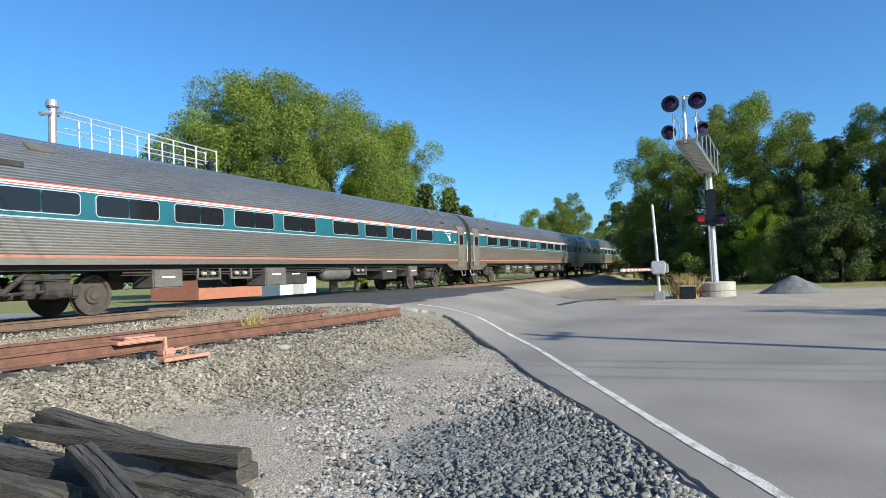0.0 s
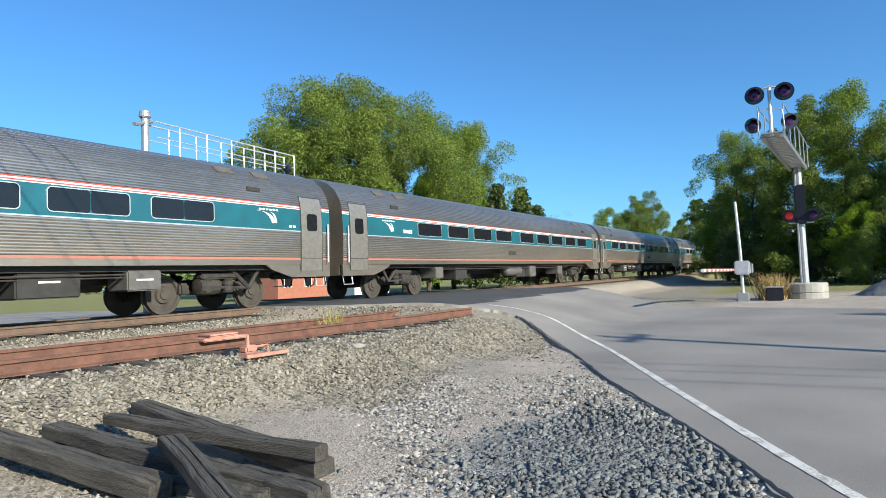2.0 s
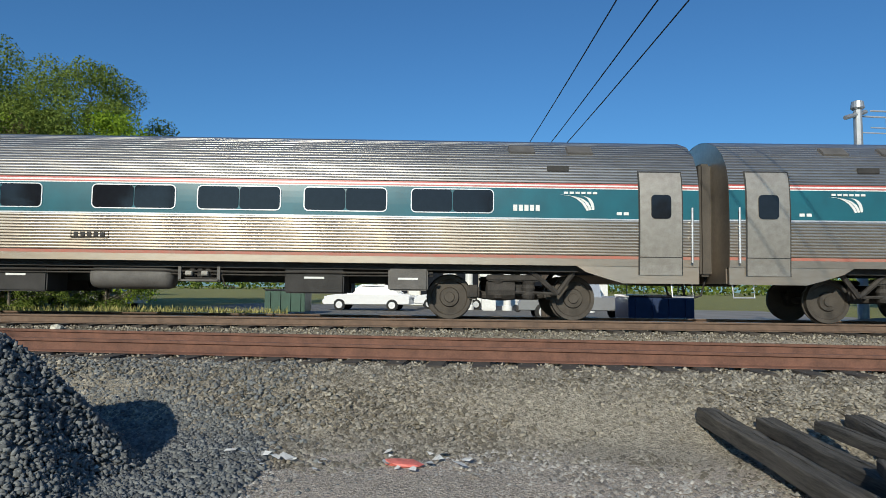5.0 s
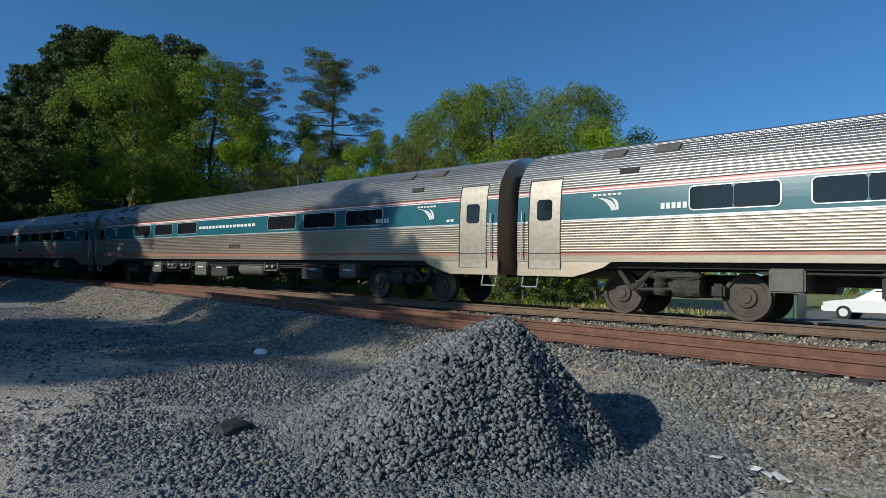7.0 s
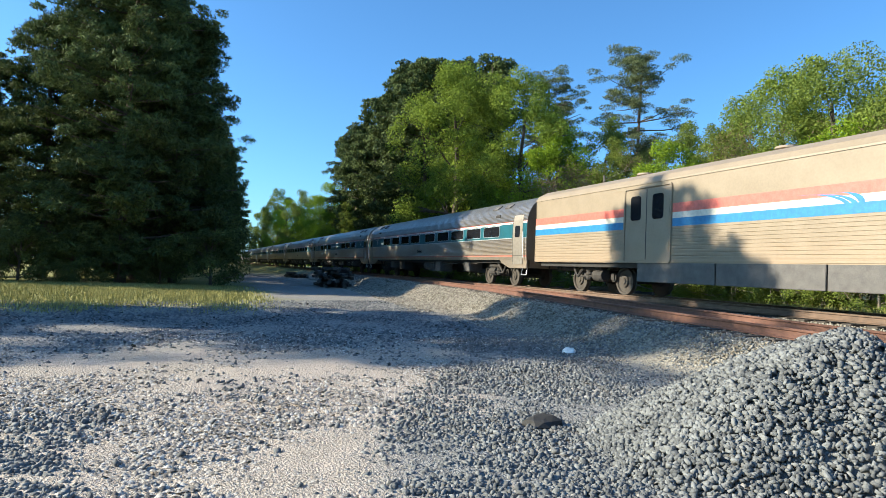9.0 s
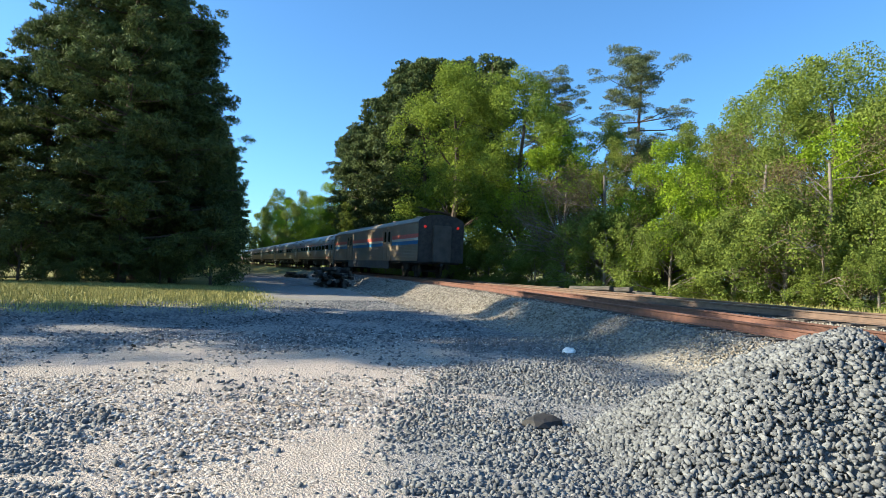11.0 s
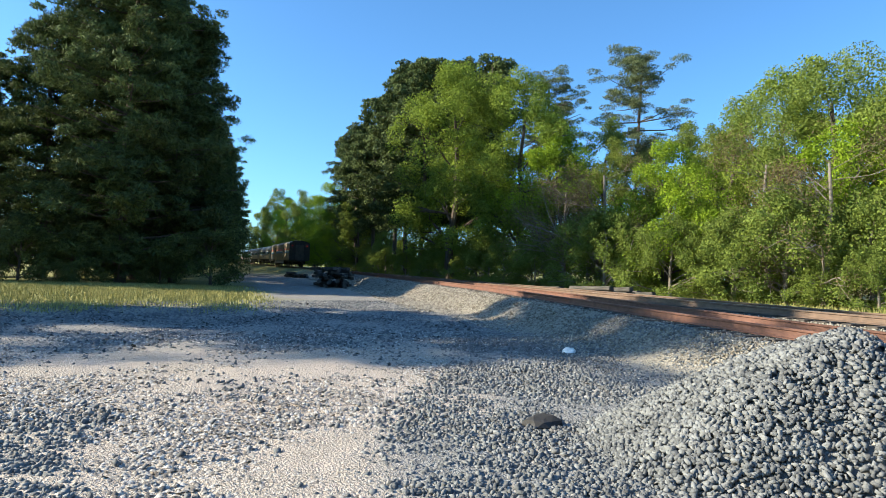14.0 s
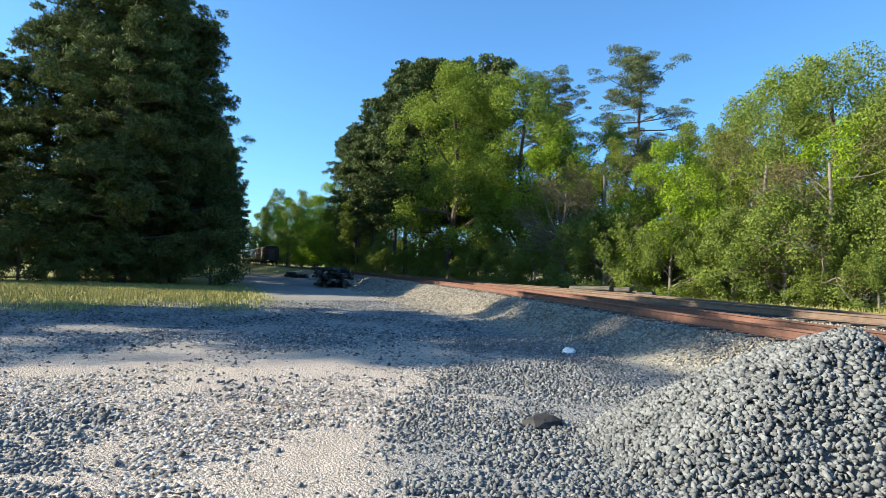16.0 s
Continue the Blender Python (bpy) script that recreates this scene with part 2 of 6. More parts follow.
def ground_material():
    m = bpy.data.materials.new("gravelly ground")
    m.use_nodes = True
    n, l = m.node_tree.nodes, m.node_tree.links
    b = n["Principled BSDF"]
    b.inputs["Roughness"].default_value = 0.95
    b.inputs["Specular IOR Level"].default_value = 0.2
    tc = n.new("ShaderNodeTexCoord")

    def noise_tex(scale, detail=4):
        t = n.new("ShaderNodeTexNoise")
        t.inputs["Scale"].default_value, t.inputs["Detail"].default_value = scale, detail
        l.new(tc.outputs["Object"], t.inputs[0])
        return t.outputs[0]

    def ramp(src, a, c, p0=0.35, p1=0.65):
        r = n.new("ShaderNodeValToRGB")
        r.color_ramp.elements[0].position, r.color_ramp.elements[1].position = p0, p1
        r.color_ramp.elements[0].color, r.color_ramp.elements[1].color = (*a, 1), (*c, 1)
        l.new(src, r.inputs[0])
        return r.outputs[0]

    def mix(f, a, c):
        x = n.new("ShaderNodeMix")
        x.data_type = "RGBA"
        l.new(f, x.inputs[0])
        l.new(a, x.inputs[6])
        l.new(c, x.inputs[7])
        return x.outputs[2]

    def attr(name):
        a = n.new("ShaderNodeAttribute")
        a.attribute_name = name
        return a.outputs["Fac"]

    vor = n.new("ShaderNodeTexVoronoi")
    vor.inputs["Scale"].default_value = 38
    l.new(tc.outputs["Object"], vor.inputs[0])
    sep = n.new("ShaderNodeSeparateColor")
    l.new(vor.outputs["Color"], sep.inputs[0])
    vor2 = n.new("ShaderNodeTexVoronoi")
    vor2.inputs["Scale"].default_value = 85
    l.new(tc.outputs["Object"], vor2.inputs[0])
    sep2 = n.new("ShaderNodeSeparateColor")
    l.new(vor2.outputs["Color"], sep2.inputs[0])
    tan = ramp(sep2.outputs[0], (0.22, 0.185, 0.15), (0.60, 0.52, 0.43), 0.0, 1.0)
    dirt = mix(ramp(noise_tex(7), (0, 0, 0), (1, 1, 1), 0.4, 0.6), ramp(sep2.outputs[1], (0.30, 0.25, 0.205), (0.58, 0.50, 0.42), 0.0, 1.0), ramp(noise_tex(40), (0.44, 0.365, 0.30), (0.55, 0.465, 0.39)))
    grey = ramp(sep.outputs[1], (0.12, 0.122, 0.118), (0.36, 0.355, 0.335), 0.0, 1.0)
    grass = mix(noise_tex(0.7), ramp(noise_tex(25), (0.10, 0.12, 0.035), (0.24, 0.26, 0.07)), ramp(noise_tex(30), (0.26, 0.23, 0.09), (0.42, 0.36, 0.16)))
    pave = ramp(noise_tex(60), (0.16, 0.155, 0.15), (0.25, 0.24, 0.23))
    c = mix(ramp(noise_tex(0.9), (0, 0, 0), (1, 1, 1), 0.5, 0.62), tan, dirt)
    c = mix(attr("grey"), c, grey)
    olive = ramp(sep.outputs[2], (0.16, 0.14, 0.105), (0.42, 0.375, 0.295), 0.0, 1.0)
    c = mix(attr("olive"), c, olive)
    c = mix(attr("grass"), c, grass)
    c = mix(attr("pave"), c, pave)
    c = mix(attr("dirt"), c, dirt)
    l.new(c, b.inputs["Base Color"])
    bp = n.new("ShaderNodeBump")
    bp.inputs["Strength"].default_value, bp.inputs["Distance"].default_value = 0.7, 0.02
    hs = n.new("ShaderNodeMath")
    hs.operation = "MULTIPLY_ADD"
    hs.inputs[1].default_value = 0.6
    l.new(vor2.outputs["Distance"], hs.inputs[0])
    l.new(vor.outputs["Distance"], hs.inputs[2])
    l.new(hs.outputs[0], bp.inputs["Height"])
    l.new(bp.outputs[0], b.inputs["Normal"])
    return m


# ---------- builders ----------
def mesh_of(name, bm, material, smooth=False):
    me = bpy.data.meshes.new(name)
    bmesh.ops.recalc_face_normals(bm, faces=bm.faces[:])
    bm.to_mesh(me)
    bm.free()
    for m in material if isinstance(material, (list, tuple)) else [material]:
        me.materials.append(m)
    if smooth:
        for p in me.polygons:
            p.use_smooth = True
    return me


def part(name, bm, material, parent, label="", smooth=False):
    ob = new(name, mesh_of(name, bm, material, smooth) if isinstance(bm, bmesh.types.BMesh) else bm)
    ob.parent = parent
    if label:
        tagged(ob, label)
    return ob


def thing(name, label, category, group="", at=None, kind=""):
    ob = new(name)
    ob.empty_display_size = 0.2
    if at is not None:
        ob.matrix_basis = at
    return tagged(ob, label, category, group, kind)


def solo(name, bm, material, label, category="", group="", kind="", smooth=False):
    return tagged(new(name, mesh_of(name, bm, material, smooth)), label, category, group, kind)


def box(bm, x0, x1, y0, y1, z0, z1, bevel=0.0, m=None):
    r = bmesh.ops.create_cube(bm, size=1)
    vs = r["verts"]
    for v in vs:
        v.co = Vector(((x0 + x1) / 2 + v.co.x * (x1 - x0), (y0 + y1) / 2 + v.co.y * (y1 - y0), (z0 + z1) / 2 + v.co.z * (z1 - z0)))
    if bevel:
        es = {e for v in vs for e in v.link_edges}
        vs = list({v for f in bmesh.ops.bevel(bm, geom=list(es), offset=bevel, segments=2, affect="EDGES")["faces"] for v in f.verts} | {v for v in vs if v.is_valid})
    if m is not None:
        bmesh.ops.transform(bm, matrix=m, verts=[v for v in vs if v.is_valid])
    return bm


def tube(bm, pts, r, seg=8, r2=None):
    """A round bar along points."""
    pts = [Vector(p) for p in pts]
    rings = []
    for i, p in enumerate(pts):
        d = (pts[min(i + 1, len(pts) - 1)] - pts[max(i - 1, 0)]).normalized()
        side = d.cross(Vector((0, 0, 1)) if abs(d.z) < 0.95 else Vector((1, 0, 0))).normalized()
        up = side.cross(d)
        rr = r if r2 is None else r + (r2 - r) * i / max(1, len(pts) - 1)
        rings.append([bm.verts.new(p + (side * math.cos(a) + up * math.sin(a)) * rr) for a in [2 * math.pi * k / seg for k in range(seg)]])
    for a, b in zip(rings, rings[1:]):
        for k in range(seg):
            bm.faces.new((a[k], a[(k + 1) % seg], b[(k + 1) % seg], b[k]))
    bm.faces.new(rings[0][::-1])
    bm.faces.new(rings[-1])
    return bm


def lathe(bm, profile, seg=24, m=None):
    """Turns (radius, height) pairs about z."""
    rings = [[bm.verts.new((r * math.cos(a), r * math.sin(a), z)) for a in [2 * math.pi * k / seg for k in range(seg)]] for r, z in profile]
    for a, b in zip(rings, rings[1:]):
        for k in range(seg):
            bm.faces.new((a[k], a[(k + 1) % seg], b[(k + 1) % seg], b[k]))
    bm.faces.new(rings[0][::-1])
    bm.faces.new(rings[-1])
    if m is not None:
        bmesh.ops.transform(bm, matrix=m, verts=[v for r in rings for v in r])
    return bm


def sweep(bm, path, section, mat_i=0):
    """Sweeps a closed section (side, up) along (x, y, z) points in plan."""
    rings = []
    for i, p in enumerate(path):
        a, b = Vector(path[max(0, i - 1)]), Vector(path[min(len(path) - 1, i + 1)])
        d = (b - a).normalized()
        side = Vector((-d.y, d.x, 0)).normalized()
        rings.append([bm.verts.new(Vector(p) + side * s + Vector((0, 0, u))) for s, u in section])
    k = len(section)
    for a, b in zip(rings, rings[1:]):
        for j in range(k):
            f = bm.faces.new((a[j], a[(j + 1) % k], b[(j + 1) % k], b[j]))
            f.material_index = mat_i
    bm.faces.new(rings[0])
    bm.faces.new(rings[-1][::-1])
    return bm


def raw_mesh(name, verts, faces, material, smooth=False):
    """A mesh from numpy arrays of vertices and equal-sided faces."""
    verts, faces = np.asarray(verts, np.float32), np.asarray(faces, np.int32)
    me = bpy.data.meshes.new(name)
    me.vertices.add(len(verts))
    me.vertices.foreach_set("co", verts.ravel())
    k = faces.shape[1]
    me.loops.add(faces.size)
    me.loops.foreach_set("vertex_index", faces.ravel())
    me.polygons.add(len(faces))
    me.polygons.foreach_set("loop_start", np.arange(0, faces.size, k, dtype=np.int32))
    me.polygons.foreach_set("loop_total", np.full(len(faces), k, np.int32))
    me.update(calc_edges=True)
    me.validate()
    me.materials.append(material)
    if smooth:
        me.polygons.foreach_set("use_smooth", np.ones(len(faces), bool))
    return me


# ---------- lie of the land ----------
def sm(a, b, x):
    t = np.clip((np.asarray(x, float) - a) / (b - a), 0, 1)
    return t * t * (3 - 2 * t)


RAIL, MAIN_Y, LEAN, CURVE_X, CURVE_R = 0.86, 14.0, 0.025, 85.0, 560.0


def main_y(x):
    """Middle of the main track: straight, a slight bend at the yard, then a long curve away."""
    x = np.asarray(x, float)
    return MAIN_Y - LEAN * (np.hypot(np.maximum(x + 8, 0), 6) - 6) + np.where(x > CURVE_X, (x - CURVE_X) ** 2 / (2 * CURVE_R), 0)


def track(s):
    """Place and heading of the main track's middle, s metres along it."""
    return s, float(main_y(s)), math.atan((float(main_y(s + 4)) - float(main_y(s - 4))) / 8)


def siding_y(x):
    """Middle of the siding, which joins the main track far off."""
    x = np.asarray(x, float)
    y = np.where(x > -10, 8.8 - 0.115 * (x - 1), 10.065 + 0.115 * (-10 - x) - 0.115 * (x + 10) ** 2 / 136)
    return np.where(x < -78, 13.975, np.where(x > 40, 4.315 + 0.004 * (x - 40) ** 2, y))


def base_z(x, y):
    return 0.08 * sm(5, 20, x) + 0.25 * sm(17, 22, y) * (1 - sm(5, 20, x))


def road_z(x, y):
    b = base_z(x, y)
    return b + (0.85 - b) * sm(3.5, 8.5, y) * (1 - sm(16, 24, y))


def siding_top(x):
    over = sm(11.5, 12.6, x) * (1 - sm(25, 26.5, x))
    z = 0.75 + 0.11 * (1 - sm(-25, -5, x)) - 0.62 * sm(24, 25.5, x)
    return z * (1 - over) + (road_z(x, siding_y(x)) + 0.012) * over


def land(x, y):
    x, y = np.asarray(x, float), np.asarray(y, float)
    b = base_z(x, y)
    dm, ds = np.abs(y - main_y(x)), np.abs(y - siding_y(x))
    bed_m, bed_s = (RAIL - 0.24) * np.ones_like(x), siding_top(x + 0 * y) - 0.22
    hm = b + (bed_m - b) * (1 - sm(1.7, 4.0, dm))
    ss = np.where(y < siding_y(x), 2.9, 2.6)
    hs = b + (bed_s - b) * (1 - sm(1.35, ss, ds))
    between = (y > siding_y(x)) & (y < main_y(x))
    h = np.maximum(hm, hs)
    h = np.where(between, np.maximum(h, np.minimum(bed_s, bed_m) - 0.03), h)
    inroad = sm(11.8, 12.5, x) * (1 - sm(24.8, 25.6, x))
    h = h * (1 - inroad) + (road_z(x, y) - 0.05) * inroad
    return h


# ---------- ground ----------
def axis_steps(lo, hi, near, fine, grow):
    out, v, st = [0.0], 0.0, fine
    while v < hi:
        v += st
        out.append(v)
        if v > near:
            st *= grow
    neg, v, st = [], 0.0, fine
    while v > lo:
        v -= st
        neg.append(v)
        if v < -near:
            st *= grow
    return np.array(neg[::-1] + out)


ROAD_L = [(-40, -30), (-8, -7.3), (2, -1.1), (4.43, 0.1), (5.4, 0.58), (6.6, 1.25), (8.7, 2.5), (10.95, 3.67), (13.2, 5.2), (14.2, 6.2), (13.7, 7.6), (12.6, 11), (12.5, 16), (12.3, 24), (12, 46)]
ROAD_R = [(30, -60), (25, -14), (21.5, -6), (20.8, -4.6), (20.6, -4), (21.6, -2.6), (22.2, -1.3), (22.8, 0.9), (23.8, 3), (24.6, 5), (25, 7), (25.2, 10), (25, 16), (25, 24), (24, 46)]
EDGE_LINE = [(-6, -6), (2, -1.6), (4.5, -0.33), (5.66, 0.26), (7.85, 1.33), (12.2, 3.5), (14.8, 5.3), (15.2, 6.4), (14.8, 7.1)]


def make_ground():
    xs, ys = axis_steps(-900, 900, 26, 0.2, 1.12), axis_steps(-900, 900, 18, 0.2, 1.12)
    X, Y = np.meshgrid(xs, ys)
    Z = land(X, Y)
    near = np.exp(-((X / 30) ** 2 + (Y / 25) ** 2))
    bump = np.sin(X * 1.3 + np.sin(Y * 0.9) * 1.5) * np.sin(Y * 1.1 + 0.7 * np.sin(X * 0.7)) * 0.025
    rng = np.random.default_rng(4)
    off = (np.abs(Y - main_y(X)) > 2.2) & (np.abs(Y - siding_y(X)) > 1.9) & ((X < np.interp(Y, [p[1] for p in ROAD_L[:10]], [p[0] for p in ROAD_L[:10]]) - 0.5) | (Y > 18))
    off &= ~((X > 12) & (X < 27))
    Z = Z + (bump + rng.normal(0, 0.008, Z.shape)) * near * off
    V = np.stack([X.ravel(), Y.ravel(), Z.ravel()], 1)
    nx, ny = len(xs), len(ys)
    i = (np.arange(ny - 1)[:, None] * nx + np.arange(nx - 1)[None]).ravel()
    F = np.stack([i, i + 1, i + nx + 1, i + nx], 1)
    me = raw_mesh("ground", V, F, ground_material(), True)
    x, y = V[:, 0], V[:, 1]
    wob = np.sin(x * 1.1 + 2) * 0.5 + np.sin(y * 1.7 + x * 0.6) * 0.4
    # grey crushed stone: the yard before the siding, the heap's skirt, the patch by the road
    g = sm(0, 0.9, y - (0.6 + 0.56 * np.maximum(-4.2 - x, 0)) + 0.6 * wob) * (1 - sm(-2.6, -1.2, x + 0.4 * wob)) * (1 - sm(9, 11, y)) * 0.9
    g = g + sm(0.0, 0.5, 1.25 - np.hypot((x - 5.0) / 1.5, y - 1.45) + wob * 0.25)
    g = g + 0.8 * sm(10, 13.5, -x + 0.8 * wob) * sm(-9, -6, y) * (1 - sm(7, 9, y))
    ol = (1 - sm(2.4, 3.6, np.abs(y - siding_y(x)) + 0.3 * wob)) + (1 - sm(1.5, 3, np.abs(y - main_y(x))))
    gr = sm(17.2, 19.5, y + 0.4 * wob) * (1 - sm(2.5, 5, x) * (1 - sm(11, 13, x))) + sm(33, 37, x) * (1 - sm(3, 6, y)) + sm(18, 24, -x - y * 0.3 + wob) * (1 - sm(1.5, 4, y + wob))
    gr = gr + sm(60, 90, np.hypot(x, y)) + sm(26, 34, x) * sm(19, 22, y)
    pv = sm(19, 20.5, y) * (1 - sm(44, 46, y)) * sm(-14, -12.5, x) * (1 - sm(11, 12.5, x))
    di = sm(0, 0.8, 1.7 - np.hypot((x + 7.8) / 1.6, y - 1.6) + wob * 0.5) + 0.8 * sm(0, 0.6, 0.8 - np.hypot((x - 7.5) / 1.6, y - 4.2) + wob * 0.3)
    for name, a in (("grey", g), ("grass", gr), ("pave", pv), ("dirt", di), ("olive", 0.9 * ol)):
        at = me.attributes.new(name, "FLOAT", "POINT")
        at.data.foreach_set("value", np.clip(a, 0, 1).astype(np.float32))
    return tagged(new("ground", me), "pale gravelly ground with grey crushed stone and grass verges", "ground", kind="structure")


make_ground()

def curve_pts(pts, n):
    """Smooth curve through plan points."""
    p = [Vector((*a, 0)) for a in pts]
    p = [2 * p[0] - p[1]] + p + [2 * p[-1] - p[-2]]
    out = []
    for i in range(1, len(p) - 2):
        for k in range(n):
            t = k / n
            a, b, c, d = p[i - 1:i + 3]
            out.append(0.5 * ((2 * b) + (c - a) * t + (2 * a - 5 * b + 4 * c - d) * t * t + (3 * b - a - 3 * c + d) * t ** 3))
    return out + [p[-2]]


def make_road():
    n, m = 12, 26
    L, R = curve_pts(ROAD_L, n), curve_pts(ROAD_R, n)
    rng = np.random.default_rng(8)
    bm = bmesh.new()
    rows, lips = [], []
    for i, (a, b) in enumerate(zip(L, R)):
        d = (b - a).normalized()
        a = a + d * rng.normal(0, 0.025)
        row = []
        for k in range(m + 1):
            q = a.lerp(b, k / m)
            z = float(road_z(q.x, q.y)) + 0.02
            row.append(bm.verts.new((q.x, q.y, z)))
        low = a - d * 0.02
        lips.append((bm.verts.new((low.x, low.y, float(land(low.x, low.y)) - 0.02)), bm.verts.new(row[0].co)))
        rows.append(row)
    for i, (r0, r1) in enumerate(zip(rows, rows[1:])):
        for k in range(m):
            f = bm.faces.new((r0[k], r0[k + 1], r1[k + 1], r1[k]))
            y = f.calc_center_median().y
            f.material_index = 1 if 7.4 < y < 17.5 else 0
            f.smooth = True
    for l0, l1 in zip(lips, lips[1:]):
        bm.faces.new((l0[0], l0[1], l1[1], l1[0]))
    solo("road", bm, [M["asphalt"], M["new_asphalt"]], "worn grey asphalt road with a fresh dark crossing", "road", kind="structure")
    # broken edge of the asphalt, its crack drawn as a narrow dark strip
    bm = bmesh.new()
    rows = []
    for i, (a, b) in enumerate(zip(L, R)):
        d = (b - a).normalized()
        w0, w1 = rng.normal(0.01, 0.012), 0.035 + abs(rng.normal(0, 0.02))
        rows.append([bm.verts.new(((a + d * w).x, (a + d * w).y, float(road_z((a + d * w).x, (a + d * w).y)) + 0.0245)) for w in (w0, w1)])
    for r0, r1 in zip(rows[14:100], rows[15:101]):
        bm.faces.new((r0[0], r0[1], r1[1], r1[0]))
    solo("edge_crack", bm, M["crack_dark"], "dark crumbling crack along the asphalt edge", "road edge", kind="structure")
    # edge line
    bm = bmesh.new()
    rows = []
    C = curve_pts(EDGE_LINE, 8)
    for i, a in enumerate(C):
        d = (C[min(i + 1, len(C) - 1)] - C[max(i - 1, 0)]).normalized()
        side = Vector((d.y, -d.x, 0))
        row = []
        for w in (-0.05, 0.05):
            q = a + side * (w + rng.normal(0, 0.006))
            row.append(bm.verts.new((q.x, q.y, float(road_z(q.x, q.y)) + 0.025)))
        rows.append(row)
    for r0, r1 in zip(rows, rows[1:]):
        bm.faces.new((r0[0], r0[1], r1[1], r1[0]))
    solo("edge_line", bm, M["line"], "worn white painted edge line on the road", "road marking", kind="structure")


make_road()


# ---------- tracks ----------
def rail_section(h=0.18):
    half = [(0.036, h), (0.036, h - 0.035), (0.009, h - 0.05), (0.009, 0.03), (0.07, 0.012), (0.07, 0)]
    return half + [(-s, u) for s, u in half[::-1]]


def make_track(name, centre, top, x0, x1, step, mats, label, tie_label, ties_x, group):
    t = thing(name, label, "railway track", kind="structure")
    n = int((x1 - x0) / step)
    for side in (-0.753, 0.753):
        path = []
        for i in range(n + 1):
            x = x0 + (x1 - x0) * i / n
            y = float(centre(x))
            sl = (float(centre(x + 0.5)) - y) / 0.5
            k = math.hypot(1, sl)
            path.append((x - side * sl / k, y + side / k, float(top(x)) - 0.18))
        bm = sweep(bmesh.new(), path, rail_section())
        bm.faces.ensure_lookup_table()
        for f in bm.faces:
            if f.calc_center_median().z > float(top(f.calc_center_median().x)) - 0.004:
                f.material_index = 1
        part("rail", bm, mats, t)
    bm = box(bmesh.new(), -0.115, 0.115, -1.3, 1.3, -0.17, 0, 0.012)
    me = mesh_of("tie", bm, M["tie"])
    rng = random.Random(name)
    x = ties_x[0]
    while x < ties_x[1]:
        ob = new("tie", me)
        ob.parent = t
        sl = float(centre(x + 0.5) - centre(x - 0.5))
        ob.matrix_basis = pose(x + rng.uniform(-0.04, 0.04), float(centre(x)) + rng.uniform(-0.06, 0.06), float(top(x)) - 0.182, 0, rng.uniform(-0.6, 0.6), math.degrees(math.atan(sl)) + rng.uniform(-1.5, 1.5))
        x += 0.54
    return t


main_track = make_track("main_track", main_y, lambda x: RAIL, -420, 240, 4, [M["brownrail"], M["railtop"]], "main line track with dusty brown rails on stone ballast", "", (-34, 55), "")
siding = make_track("siding_track", siding_y, lambda x: float(siding_top(float(x))), -60, 13.0, 1, [M["rust"], M["rust"]], "rusty siding track on old weathered ties", "", (-30, 11.6), "")


# ---------- trees ----------
def leaf_cloud(rng, blobs, n, size, flat=1.0, thin=0.6):
    """Small leaf faces scattered through the outer parts of many clumps."""
    blobs = np.asarray(blobs, float)
    w = blobs[:, 3] ** 2
    pick = rng.choice(len(blobs), n, p=w / w.sum())
    d = rng.normal(size=(n, 3)) + np.array([0, 0, 0.3])
    d /= np.linalg.norm(d, axis=1)[:, None]
    rad = rng.uniform(0.35, 1.15, n) ** 0.6
    c = blobs[pick, :3] + d * (blobs[pick, 3] * rad)[:, None] * np.array([1, 1, flat])
    a = rng.normal(size=(n, 3))
    a /= np.linalg.norm(a, axis=1)[:, None]
    b = np.cross(a, d + rng.normal(size=(n, 3)) * 0.6)
    b /= np.linalg.norm(b, axis=1)[:, None] + 1e-9
    s = size * rng.uniform(0.6, 1.35, n)[:, None]
    a, b = a * s, b * s * thin
    V = np.stack([c - a, c + b * 0.9, c + a, c - b], 1).reshape(-1, 3)
    F = np.arange(4 * n).reshape(-1, 4)
    return V, F


def limb(bm, rng, p, d, length, r, depth, tips, spread=0.6, droop=0.0):
    pts, q, dd = [p.copy()], p.copy(), d.copy()
    for i in range(4):
        dd = (dd + Vector(rng.normal(size=3)) * 0.13 + Vector((0, 0, -droop))).normalized()
        q = q + dd * length / 4
        pts.append(q.copy())
    tube(bm, pts, r, 5 if depth else 4, r * 0.45)
    tips.append(q)
    if depth:
        for i in range(3):
            side = Vector(rng.normal(size=3)).normalized()
            nd = (dd + side * spread).normalized()
            limb(bm, rng, pts[rng.integers(1, 5)], nd, length * 0.6, r * 0.45, depth - 1, tips, spread, droop)


